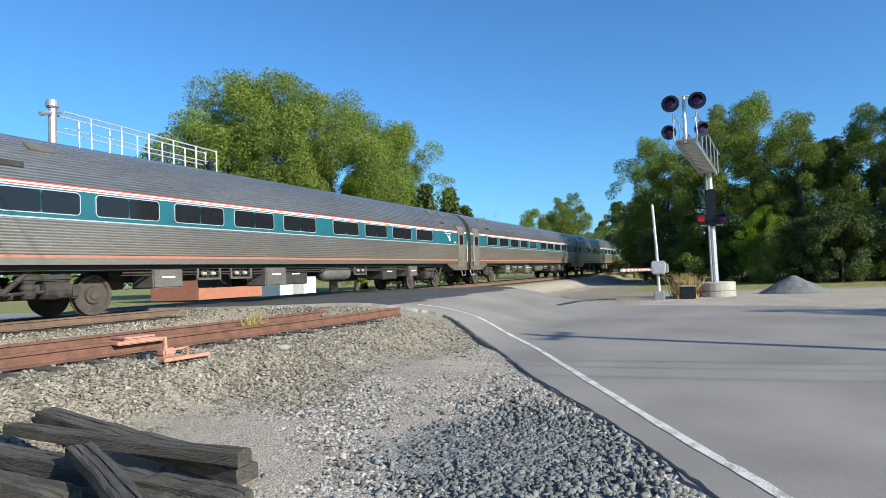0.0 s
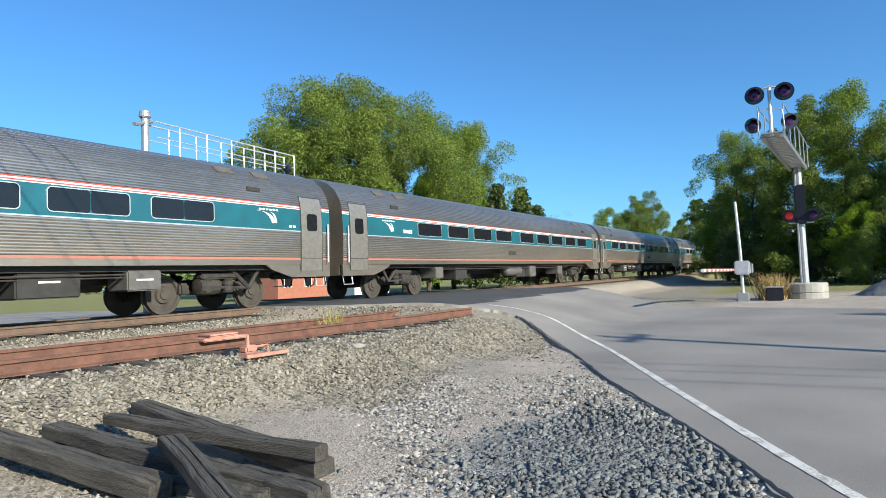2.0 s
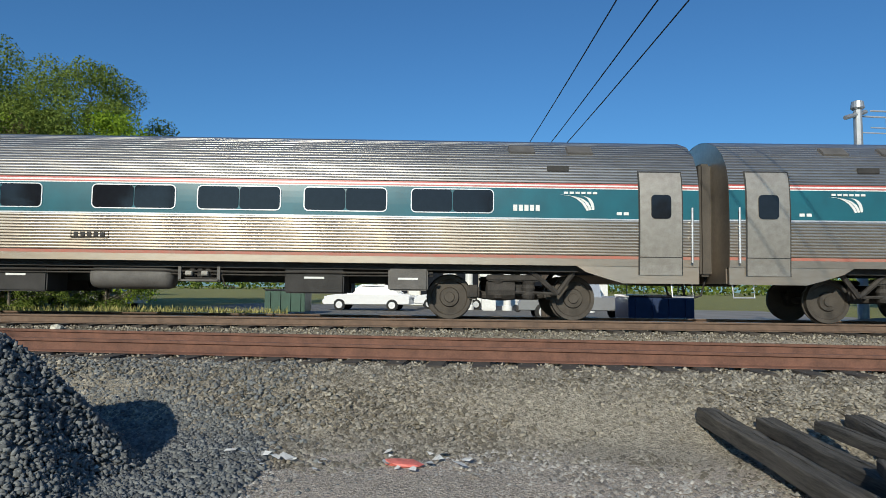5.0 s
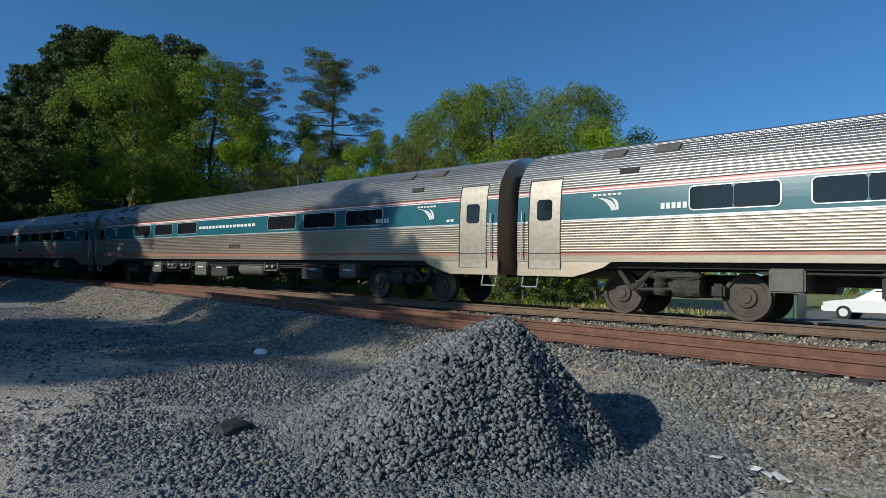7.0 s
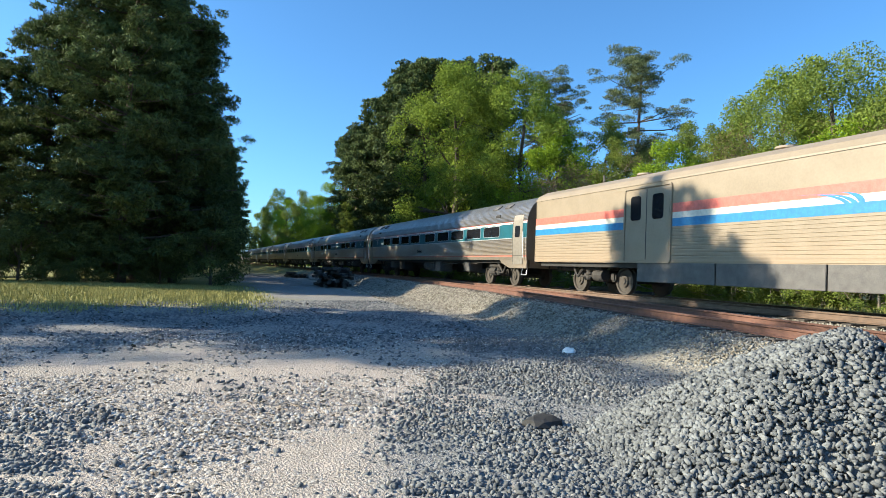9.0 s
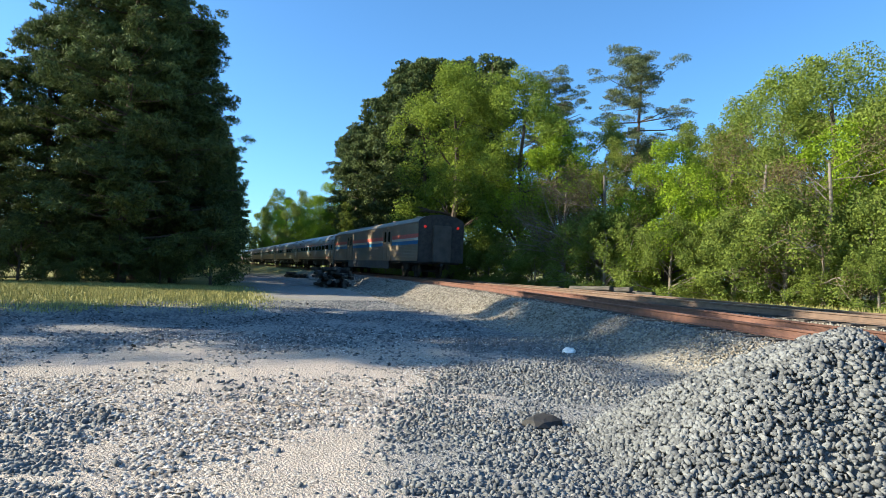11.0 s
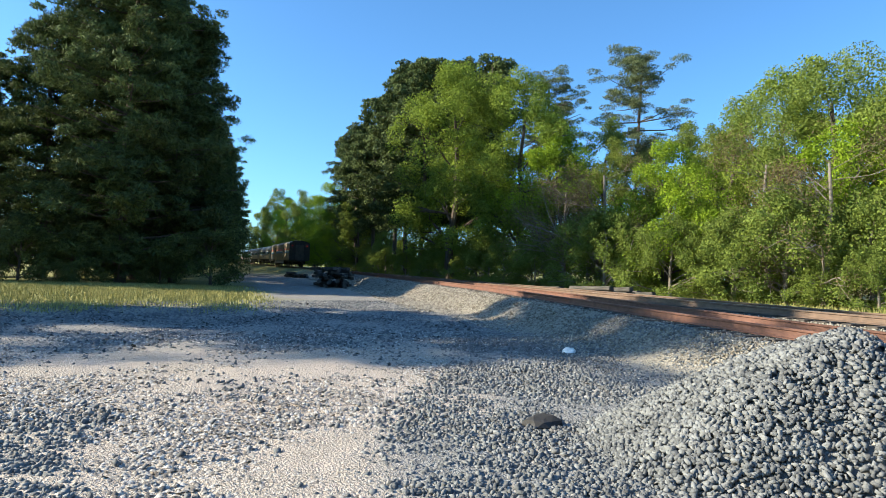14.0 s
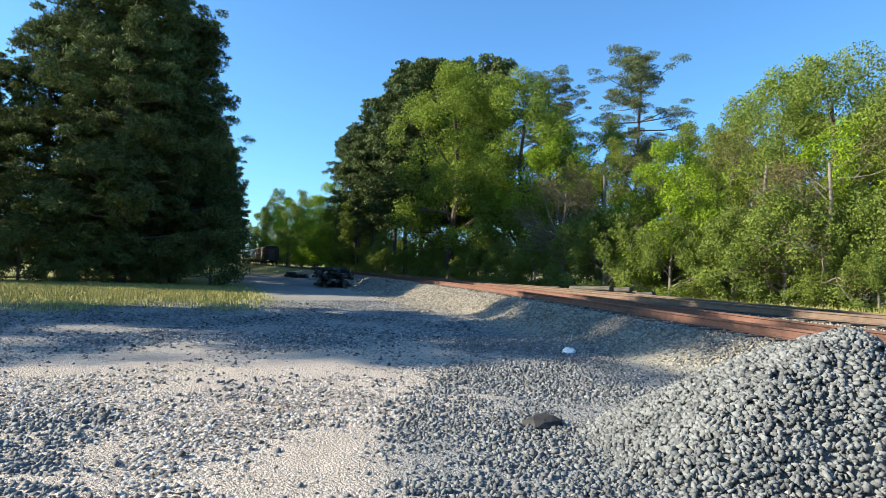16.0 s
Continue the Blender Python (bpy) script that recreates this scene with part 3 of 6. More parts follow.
def broad_tree(name, seed, h, width, leaf, n, size, label, bare=0.3, bark="bark", lean=0.0, gaps=0.0):
    rng = np.random.default_rng(seed)
    t = thing(name, label, "tree")
    bm = bmesh.new()
    top = Vector((lean * h, 0, h * 0.8))
    pts = [top * k + Vector((rng.normal() * 0.02 * h * k, rng.normal() * 0.02 * h * k, 0)) for k in (0, 0.25, 0.5, 0.75, 1)]
    tube(bm, pts, 0.022 * h, 8, 0.006 * h)
    tips = []
    for i in range(15):
        k = bare + (1 - bare) * i / 15
        p = top * k
        a = rng.uniform(0, 6.28)
        d = Vector((math.cos(a), math.sin(a), rng.uniform(0.25, 0.9))).normalized()
        limb(bm, rng, p, d, width * 0.5 * rng.uniform(0.55, 1.0) * (1.15 - 0.6 * k), 0.008 * h * (1.2 - k), 2 if gaps > 0.5 else 1, tips)
    part("trunk", bm, M[bark], t)
    blobs = []
    for q in tips:
        blobs.append((q.x, q.y, q.z, width * rng.uniform(0.05, 0.11)))
    for i in range(int(66 * (1 - gaps))):
        a, k = rng.uniform(0, 6.28), rng.uniform(0, 1)
        zz = h * (bare + (1 - bare) * k)
        rr = width * 0.5 * math.sqrt(max(0.05, 1 - (2 * k - 0.85) ** 2)) * rng.uniform(0.55, 1.0)
        blobs.append((math.cos(a) * rr + lean * zz, math.sin(a) * rr, zz, width * rng.uniform(0.05, 0.115)))
    V, F = leaf_cloud(rng, blobs, n, size)
    ob = new("crown", raw_mesh("crown", V, F, LEAF[leaf]))
    ob.parent = t
    return t


def pine_tree(name, seed, h, width, leaf, n, size, label, bare=0.45, layers=9, flat=0.35, trunk_r=0.014, top_heavy=0.3, boughs=(4, 7), tuft=(0.04, 0.08), thin=0.6):
    rng = np.random.default_rng(seed)
    t = thing(name, label, "tree")
    bm = bmesh.new()
    tube(bm, [(0, 0, 0), (rng.normal() * 0.01 * h, 0, h * 0.5), (0, rng.normal() * 0.01 * h, h * 0.97)], trunk_r * h, 8, 0.003 * h)
    blobs = []
    for i in range(layers):
        k = bare + (0.97 - bare) * (i + rng.uniform(-0.3, 0.3)) / (layers - 1)
        kk = max(0.0, (k - bare) / (1 - bare))
        reach = width * 0.5 * (1 - (1 - top_heavy) * kk ** 1.5) * (0.55 + 0.45 * min(1, kk * 4))
        for j in range(rng.integers(*boughs)):
            a = rng.uniform(0, 6.28)
            L = reach * rng.uniform(0.5, 1.05)
            p, e = Vector((0, 0, h * k)), Vector((math.cos(a) * L, math.sin(a) * L, h * k + L * rng.uniform(-0.05, 0.3)))
            tube(bm, [p, p.lerp(e, 0.5) + Vector((0, 0, -0.03 * L)), e], 0.0035 * h * (1.3 - kk), 4, 0.001 * h)
            for f in (0.4, 0.55, 0.7, 0.82, 0.93, 1.0):
                q = p.lerp(e, f) + Vector(rng.normal(size=3)) * 0.04 * width
                blobs.append((q.x, q.y, q.z, width * rng.uniform(*tuft)))
    blobs.append((0, 0, h * 0.97, width * 0.09))
    part("trunk", bm, M["bark"], t)
    V, F = leaf_cloud(rng, blobs, n, size, flat, thin)
    ob = new("crown", raw_mesh("crown", V, F, LEAF[leaf]))
    ob.parent = t
    return t


def plant(tree, x, y, s=1.0, rz=0.0, sz=None, first=False, dz=-0.05):
    m = pose(x, y, float(land(x, y)) + dz, 0, 0, rz) @ Matrix.Diagonal((s, s, sz or s, 1))
    if first:
        tree.matrix_basis = m
        return tree
    return copy_thing_scaled(tree, m)


def copy_thing_scaled(tree, m):
    c = copy_thing(tree, Matrix.Identity(4))
    c.matrix_basis = m
    return c


def make_trees():
    tall = broad_tree("broadleaf_tree", 1, 18, 13, "olive", 66000, 0.085, "tall spreading tree in fresh olive-green spring leaf", 0.25)
    tall2 = broad_tree("broadleaf_tree", 2, 18, 12, "spring", 56000, 0.088, "tall broadleaf tree with light green spring leaves", 0.2, gaps=0.2)
    bright = broad_tree("broadleaf_tree", 3, 12, 9, "bright", 32000, 0.085, "bushy tree with bright young green leaves", 0.1)
    mid = broad_tree("broadleaf_tree", 5, 15, 9, "mid", 50000, 0.08, "dense mid-green woodland tree", 0.1)
    bud = broad_tree("budding_tree", 6, 9, 8, "bud", 7000, 0.05, "thin bare-branched tree with reddish budding twigs", 0.1, "palebark", gaps=0.6)
    shrub = broad_tree("shrub", 7, 6, 6, "olive", 24000, 0.065, "leafy green shrub on the embankment", 0.05, "palebark")
    lone = pine_tree("pine_tree", 11, 24, 12.5, "pine", 40000, 0.12, "tall lone pine with flat open layers of needles", 0.56, 9, 0.35, 0.010, 0.35, (3, 5), (0.04, 0.075), 0.22)
    dense = pine_tree("pine_tree", 12, 20, 12, "dark", 110000, 0.17, "dense dark green pine with boughs to the ground", 0.06, 25, 0.55, 0.016, 0.42, (5, 9), (0.028, 0.058), 0.2)
    wood = pine_tree("pine_tree", 13, 20, 9, "dark", 40000, 0.13, "dark woodland pine with a bare lower trunk", 0.28, 16, 0.55, 0.012, 0.35, (4, 7), (0.045, 0.085))
    spruce = pine_tree("conifer", 14, 12, 6, "dark", 12000, 0.18, "dark pointed conifer beyond the crossing", 0.06, 22, 0.6, 0.016, 0.03, (6, 9), (0.05, 0.09))
    # the pine-dark leaf colour paints in the shade that lies under the crowns
    dim = broad_tree("shrub", 8, 6, 6, "dark", 18000, 0.08, "shrub with the shade under the trees put into its leaf colour", 0.05)
    firs = {}

    def p(tree, x, y, s=1.0, rz=0.0, sz=None):
        first = tree not in firs
        firs[tree] = True
        if first:
            return plant(tree, x, y, s, rz, sz, True)
        return plant(tree, x, y, s, rz, sz)

    # beyond the crossing, behind the train
    p(tall, 46, 41, 1.15, 0)
    p(tall, 52, 34, 1.1, 130)
    p(tall2, 50, 38, 1.0, 40)
    p(tall, 49.5, 38.5, 1.2, 300)
    p(bright, 46, 36.5, 0.85, 20)
    p(bright, 53, 32, 0.9, 100)
    p(bright, 60, 33, 1.1, 200)
    p(tall2, 63, 37, 1.12, 250)
    p(tall2, 67.5, 34, 1.06, 60)
    p(spruce, 63.5, 29, 0.95, 0)
    p(spruce, 68, 28, 0.95, 100)
    p(spruce, 72, 27.5, 0.8, 200)
    p(spruce, 59, 30.5, 0.95, 40)
    p(mid, 82, 30, 0.5, 30)
    p(bud, 92, 31, 1.15, 70)
    p(mid, 108, 23.5, 0.9, 80)
    p(mid, 114, 22.5, 0.98, 190)
    p(tall2, 125, 33, 0.75, 120)
    p(mid, 140, 34, 0.85, 10)
    p(tall, 150, 33, 0.8, 60)
    p(mid, 175, 36, 0.9, 60)
    # wood to the far side of the road
    rng = random.Random(3)
    for tree, x, y, s in [(mid, 57, 3.0, 0.72), (tall2, 61, 4.5, 0.72), (mid, 66, 6, 0.62), (mid, 76, 8.2, 0.6), (wood, 90, 11.5, 0.5), (mid, 105, 15, 0.62), (mid, 125, 19, 0.65), (mid, 150, 25, 0.6), (wood, 185, 34, 0.5),
                          (mid, 51, -0.6, 0.85), (tall2, 53, -3.4, 0.74), (mid, 49, -6, 0.72), (wood, 52, -8.5, 0.5), (mid, 48, -10.5, 0.68), (mid, 50, -14, 0.78), (wood, 47, -16.5, 0.72), (tall2, 46, -19.5, 0.78), (mid, 48, -23, 0.9), (mid, 46, -28, 0.95),
                          (mid, 62, -1, 0.85), (mid, 60, -7, 0.8), (mid, 58, -12, 0.85), (wood, 57, -18, 0.75), (mid, 56, -25, 0.9)]:
        p(tree, x, y, s * rng.uniform(0.96, 1.05), rng.uniform(0, 360))
    for x, y, s in [(47, -3.5, 0.42), (46, -8, 0.4), (45, -13, 0.45), (55, 1.5, 0.45), (44, -18, 0.45)]:
        p(bright, x, y, s, rng.uniform(0, 360))
    # far side of the line, up the track
    p(lone, -48.8, 38.5, 1.0, 0, 0.95)
    p(lone, -67.7, 40, 0.95, 120, 1.08)
    p(tall2, -47, 19, 0.98, 0)
    p(tall2, -43, 23, 0.9, 90)
    p(bright, -41, 25, 1.0, 30)
    for x, y, s in [(-56, 19.5, 1.05), (-62, 20, 1.12), (-53, 25, 1.05), (-58, 24, 1.1), (-68, 20.5, 1.13), (-74, 19.6, 1.08), (-83, 19.6, 1.0), (-92, 20, 1.0), (-66, 26, 1.15)]:
        p(wood, x, y, s, rng.uniform(0, 360))
    for x, y, s in [(-78, 18.6, 0.7), (-88, 18.8, 0.8), (-100, 19.5, 1.1), (-114, 19.5, 1.15), (-128, 19.2, 1.15), (-150, 19.2, 1.25), (-180, 20, 1.3), (-215, 19, 1.3)]:
        p(bright if rng.random() < 0.6 else mid, x, y, s * rng.uniform(0.9, 1.1), rng.uniform(0, 360))
    p(bud, -31, 22, 1.0, 0)
    p(bud, -34, 21.5, 0.9, 100)
    p(bud, -22, 25, 0.95, 200)
    p(bud, -19, 25, 0.9, 300)
    p(shrub, -28.5, 20.6, 0.8, 0)
    p(shrub, -31, 21.2, 0.8, 60)
    p(bright, -27, 23.5, 0.7, 150)
    p(shrub, -22.5, 23.5, 0.75, 80)
    p(shrub, -18, 26.5, 0.85, 120)
    p(shrub, -25, 22, 0.7, 20)
    p(shrub, -20.5, 24.5, 0.9, 260)
    p(bright, -15, 29, 0.75, 40)
    p(bright, -21, 29, 0.75, 310)
    p(tall, -24, 32, 0.78, 210)
    p(tall, -18.5, 33, 0.72, 20)
    p(tall2, -29, 34, 0.78, 70)
    for x, y, s in [(-36, 27, 0.7), (-30, 31, 0.75), (-42, 30, 0.9), (-34, 34, 0.8), (-26, 40, 0.85), (-40, 36, 0.9), (-50, 31, 0.9)]:
        p(mid, x, y, s, rng.uniform(0, 360))
    # dark pines by the yard
    p(dense, -38, -4.0, 0.95, 0)
    p(dense, -41, -1.5, 0.8, 80)
    p(dense, -42.5, -8.6, 0.78, 160)
    p(dense, -44, -12.5, 0.64, 20)
    p(dense, -45, -4, 1.0, 220)
    p(dim, -37, 0.6, 0.7, 30)
    p(dim, -37.5, -2, 0.4, 200)
    p(dim, -37, -6, 0.4, 250)
    # pines behind the yard, whose shade falls on ground and train
    p(wood, -22, -12, 0.95, 40, 0.78)
    p(wood, -19, -10, 0.65, 10)
    p(dense, -37.5, -13.5, 0.6, 210)
    p(mid, 15, -17, 0.5, 30)
    # open pines further back, whose broken shade lies across the yard
    for x, y, q in [(-26, -36, 0.95), (-22, -31, 0.85)]:
        p(lone, x, y, q, rng.uniform(0, 360))
    # the wood goes on along the near side of the line
    for x, y, s in [(-50, -4, 0.9), (-56, -3, 0.95), (-62, -3, 0.95), (-67, -1.5, 0.9), (-73, -1, 0.9), (-79, -0.5, 0.95), (-86, 0, 0.95), (-93, 0.5, 1.0), (-101, 1, 1.0), (-109, 2, 1.0), (-118, 2.5, 1.0), (-128, 3, 1.0), (-138, 4, 1.0), (-150, 4.5, 1.1), (-164, 5, 1.1), (-180, 6, 1.1), (-200, 5, 1.2), (-225, 5, 1.2)]:
        p(dense if rng.random() < 0.5 else wood, x, y, s, rng.uniform(0, 360))
    # a second row behind it keeps the far line in shade
    for i in range(26):
        p(mid, -56 - i * 6.5, -7 + i * 0.35 + rng.uniform(-2, 2), rng.uniform(0.95, 1.2), rng.uniform(0, 360))
    # undergrowth closes the view beneath the crowns
    for i in range(34):
        x = -84 + i * 2.1
        p(shrub, x, (19.5 if x < -34 else 26) + rng.uniform(-1, 3), rng.uniform(0.45, 0.8), rng.uniform(0, 360))
    for i in range(22):
        p(shrub, 46 + i * 2.6, -27 + i * 1.9 + rng.uniform(-2, 2) + (3 if i > 10 else 0), rng.uniform(0.45, 0.75), rng.uniform(0, 360))
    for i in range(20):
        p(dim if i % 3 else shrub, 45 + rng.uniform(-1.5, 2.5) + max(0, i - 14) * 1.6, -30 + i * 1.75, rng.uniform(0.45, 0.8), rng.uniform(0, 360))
    for i in range(16):
        x = -84 - i * 9
        p(mid, x, 24 + rng.uniform(-2, 4), rng.uniform(0.55, 0.8), rng.uniform(0, 360))
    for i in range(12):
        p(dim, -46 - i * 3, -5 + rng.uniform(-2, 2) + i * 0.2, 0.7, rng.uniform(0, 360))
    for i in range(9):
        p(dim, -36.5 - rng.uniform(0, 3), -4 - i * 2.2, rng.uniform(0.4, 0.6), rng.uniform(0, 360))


def make_far_woods():
    """A low belt of far woods all round, under the horizon trees."""
    rng = np.random.default_rng(21)
    blobs = []
    for i in range(900):
        a = i / 900 * 2 * math.pi
        r = rng.uniform(230, 300)
        h = rng.uniform(3, 9)
        x, y = r * math.cos(a), r * math.sin(a)
        if x > 0 and abs(y - float(main_y(x))) < 9:
            continue
        if x < 0 and abs(y - 14) < 6:
            continue
        blobs.append((x, y, h * 0.5, 4.5))
        blobs.append((x, y, h, 3.6))
    V, F = leaf_cloud(rng, blobs, 60000, 0.9)
    V[:, 2] = np.maximum(V[:, 2], 0.0)
    tagged(new("far_woods", raw_mesh("far_woods", V, F, LEAF["mid"])), "belt of distant green woodland", "woods", kind="stuff")


make_far_woods()
make_trees()


# ---------- train ----------
PROFILE = [(1.565, 1.12), (1.58, 1.4), (1.595, 1.75), (1.60, 2.08), (1.597, 2.35), (1.585, 2.63), (1.565, 2.85), (1.49, 3.12), (1.31, 3.42), (1.0, 3.67), (0.5, 3.86), (0.0, 3.92)]


def prof_y(z):
    for (y0, z0), (y1, z1) in zip(PROFILE, PROFILE[1:]):
        if z0 <= z <= z1:
            return y0 + (y1 - y0) * (z - z0) / (z1 - z0)
    return PROFILE[0][0] if z < 1.12 else 0.0


def skin(bm, x0, x1, z0, z1, out=0.0, flutes=0, depth=0.008, thick=0.03, sides=(-1, 1)):
    """A strip of the car's side between two heights, with raised flutes."""
    zs = []
    if flutes:
        for i in range(flutes):
            a = z0 + (z1 - z0) * i / flutes
            st = (z1 - z0) / flutes
            zs += [(a, -depth * 0.7), (a + st * 0.06, -depth * 0.7), (a + st * 0.1, 0), (a + st * 0.28, depth * 0.3), (a + st * 0.55, depth * 0.42), (a + st * 0.8, depth * 0.3), (a + st * 0.97, 0)] + ([(a + st, -depth * 0.7)] if i == flutes - 1 else [])
    else:
        n = max(1, int((z1 - z0) / 0.1))
        zs = [(z0 + (z1 - z0) * i / n, 0) for i in range(n + 1)]
    for s in sides:
        ring = []
        for z, o in zs:
            y = (prof_y(z) + o + out) * s
            ring.append((bm.verts.new((x0, y, z)), bm.verts.new((x1, y, z))))
        for a, b in zip(ring, ring[1:]):
            bm.faces.new((a[0], a[1], b[1], b[0]) if s < 0 else (a[0], b[0], b[1], a[1]))
    return bm


def rrect(bm, x0, x1, z0, z1, r, y, thick, hole=None, seg=4):
    """A rounded plate facing -y at the depth y, or a ring of the width hole."""
    def loop(i):
        pts = []
        rr = max(0.005, r - i)
        for cx, cz, a0 in ((x1 - i - rr, z1 - i - rr, 0), (x0 + i + rr, z1 - i - rr, 90), (x0 + i + rr, z0 + i + rr, 180), (x1 - i - rr, z0 + i + rr, 270)):
            for k in range(seg + 1):
                a = radians(a0 + 90 * k / seg)
                pts.append((cx + rr * math.cos(a), cz + rr * math.sin(a)))
        return pts
    o = loop(0)
    f = [bm.verts.new((x, y, z)) for x, z in o]
    b = [bm.verts.new((x, y + thick, z)) for x, z in o]
    n = len(o)
    for k in range(n):
        bm.faces.new((f[k], f[(k + 1) % n], b[(k + 1) % n], b[k]))
    if hole:
        g = [bm.verts.new((x, y, z)) for x, z in loop(hole)]
        gb = [bm.verts.new((x, y + thick, z)) for x, z in loop(hole)]
        for k in range(n):
            bm.faces.new((f[k], g[k], g[(k + 1) % n], f[(k + 1) % n]))
            bm.faces.new((g[k], gb[k], gb[(k + 1) % n], g[(k + 1) % n]))
    else:
        bm.faces.new(f[::-1])
    return bm


HALF = 12.72
WHEEL = lathe(bmesh.new(), [(0.05, -0.12), (0.1, -0.12), (0.11, -0.09), (0.19, -0.085), (0.21, -0.035), (0.36, -0.02), (0.385, -0.07), (0.455, -0.07), (0.457, 0.05), (0.485, 0.055), (0.485, 0.08), (0.1, 0.08)], 28, pose(0, 0, 0, -90))
WHEEL_ME = mesh_of("wheel", WHEEL, M["wheel"], False)


def make_truck(car, x):
    """A four-wheeled truck with side frames, springs and axle boxes."""
    bm = bmesh.new()
    for s in (-1, 1):
        tube(bm, [(x - 1.5, s * 0.55, 0.55), (x - 0.95, s * 0.56, 0.58), (x - 0.55, s * 0.6, 0.5), (x + 0.55, s * 0.6, 0.5), (x + 0.95, s * 0.56, 0.58), (x + 1.5, s * 0.55, 0.55)], 0.085, 8)
        for dx in (-1.3, 1.3):
            box(bm, x + dx - 0.17, x + dx + 0.17, s * 0.55 - 0.1, s * 0.55 + 0.1, 0.32, 0.66, 0.04)
            box(bm, x + dx * 0.62 - 0.13, x + dx * 0.62 + 0.13, s * 0.85 - 0.1, s * 0.85 + 0.14, 0.42, 0.72, 0.05)
        for dx in (-0.32, 0.32):
            lathe(bm, [(0.12, 0.45), (0.15, 0.52), (0.12, 0.59), (0.15, 0.66), (0.12, 0.73), (0.15, 0.8)], 12, Matrix.Translation((x + dx, s * 1.08, 0)))
        box(bm, x - 0.55, x + 0.55, s * 1.08 - 0.14, s * 1.08 + 0.14, 0.8, 0.93, 0.03)
        e = 1 if x > 0 else -1
        tube(bm, [(x + e * 1.25, s * 1.2, 1.02), (x + e * 0.9, s * 1.2, 0.55)], 0.055, 6)
        tube(bm, [(x + e * 0.35, s * 1.2, 1.02), (x + e * 0.9, s * 1.2, 0.55)], 0.055, 6)
        tube(bm, [(x + e * 0.9, s * 1.18, 0.55), (x - e * 0.5, s * 1.12, 0.6)], 0.035, 6)
        lathe(bm, [(0.1, -0.3), (0.2, -0.28), (0.22, -0.1), (0.22, 0.1), (0.2, 0.28), (0.1, 0.3)], 12, pose(x - e * 0.25, s * 1.02, 0.62, 0, 90))
    box(bm, x - 0.3, x + 0.3, -1.05, 1.05, 0.5, 0.8, 0.05)
    tk = part("truck_frame", bm, M["truck"], car)
    for dx in (-1.3, 1.3):
        bm = tube(bmesh.new(), [(x + dx, -0.72, 0.457), (x + dx, 0.72, 0.457)], 0.08, 8)
        part("axle", bm, M["truck"], tk)
        for s in (-1, 1):
            w = new("wheel", WHEEL_ME)
            w.parent = tk
            w.matrix_basis = pose(x + dx, s * 0.76, 0.457, 0, 0, 0 if s < 0 else 180)
    return tk


def swoosh(bm, x, z, y, w):
    """Three bands that sweep from a foot up to a broad wing, the plain shape of an emblem."""
    for k in range(3):
        edge = []
        for off in (0.0, 0.26):
            a = k * 0.3 + off
            p0, p1, p2 = (-0.5 + a * 0.32, 0.085 - a * 0.03), (-0.05 + a * 0.42, 0.085 - a * 0.05), (0.12 + a * 0.22, -0.19 + a * 0.02)
            if k == 2:
                p0 = (p0[0] + 0.3, p0[1])
            edge.append([tuple((1 - t) ** 2 * p0[i] + 2 * t * (1 - t) * p1[i] + t * t * p2[i] for i in (0, 1)) for t in (0, 0.17, 0.33, 0.5, 0.67, 0.83, 1)])
        rows = [[bm.verts.new((x + w * q[0], y, z - 0.02 + 1.15 * q[1])) for q in e] for e in edge]
        for i in range(6):
            bm.faces.new((rows[0][i], rows[0][i + 1], rows[1][i + 1], rows[1][i]))
    return bm


def bars(bm, x0, x1, z0, z1, n, y):
    st = (x1 - x0) / n
    for k in range(n):
        box(bm, x0 + st * k, x0 + st * (k + 0.72), y - 0.002, y + 0.01, z0, z1)
    return bm


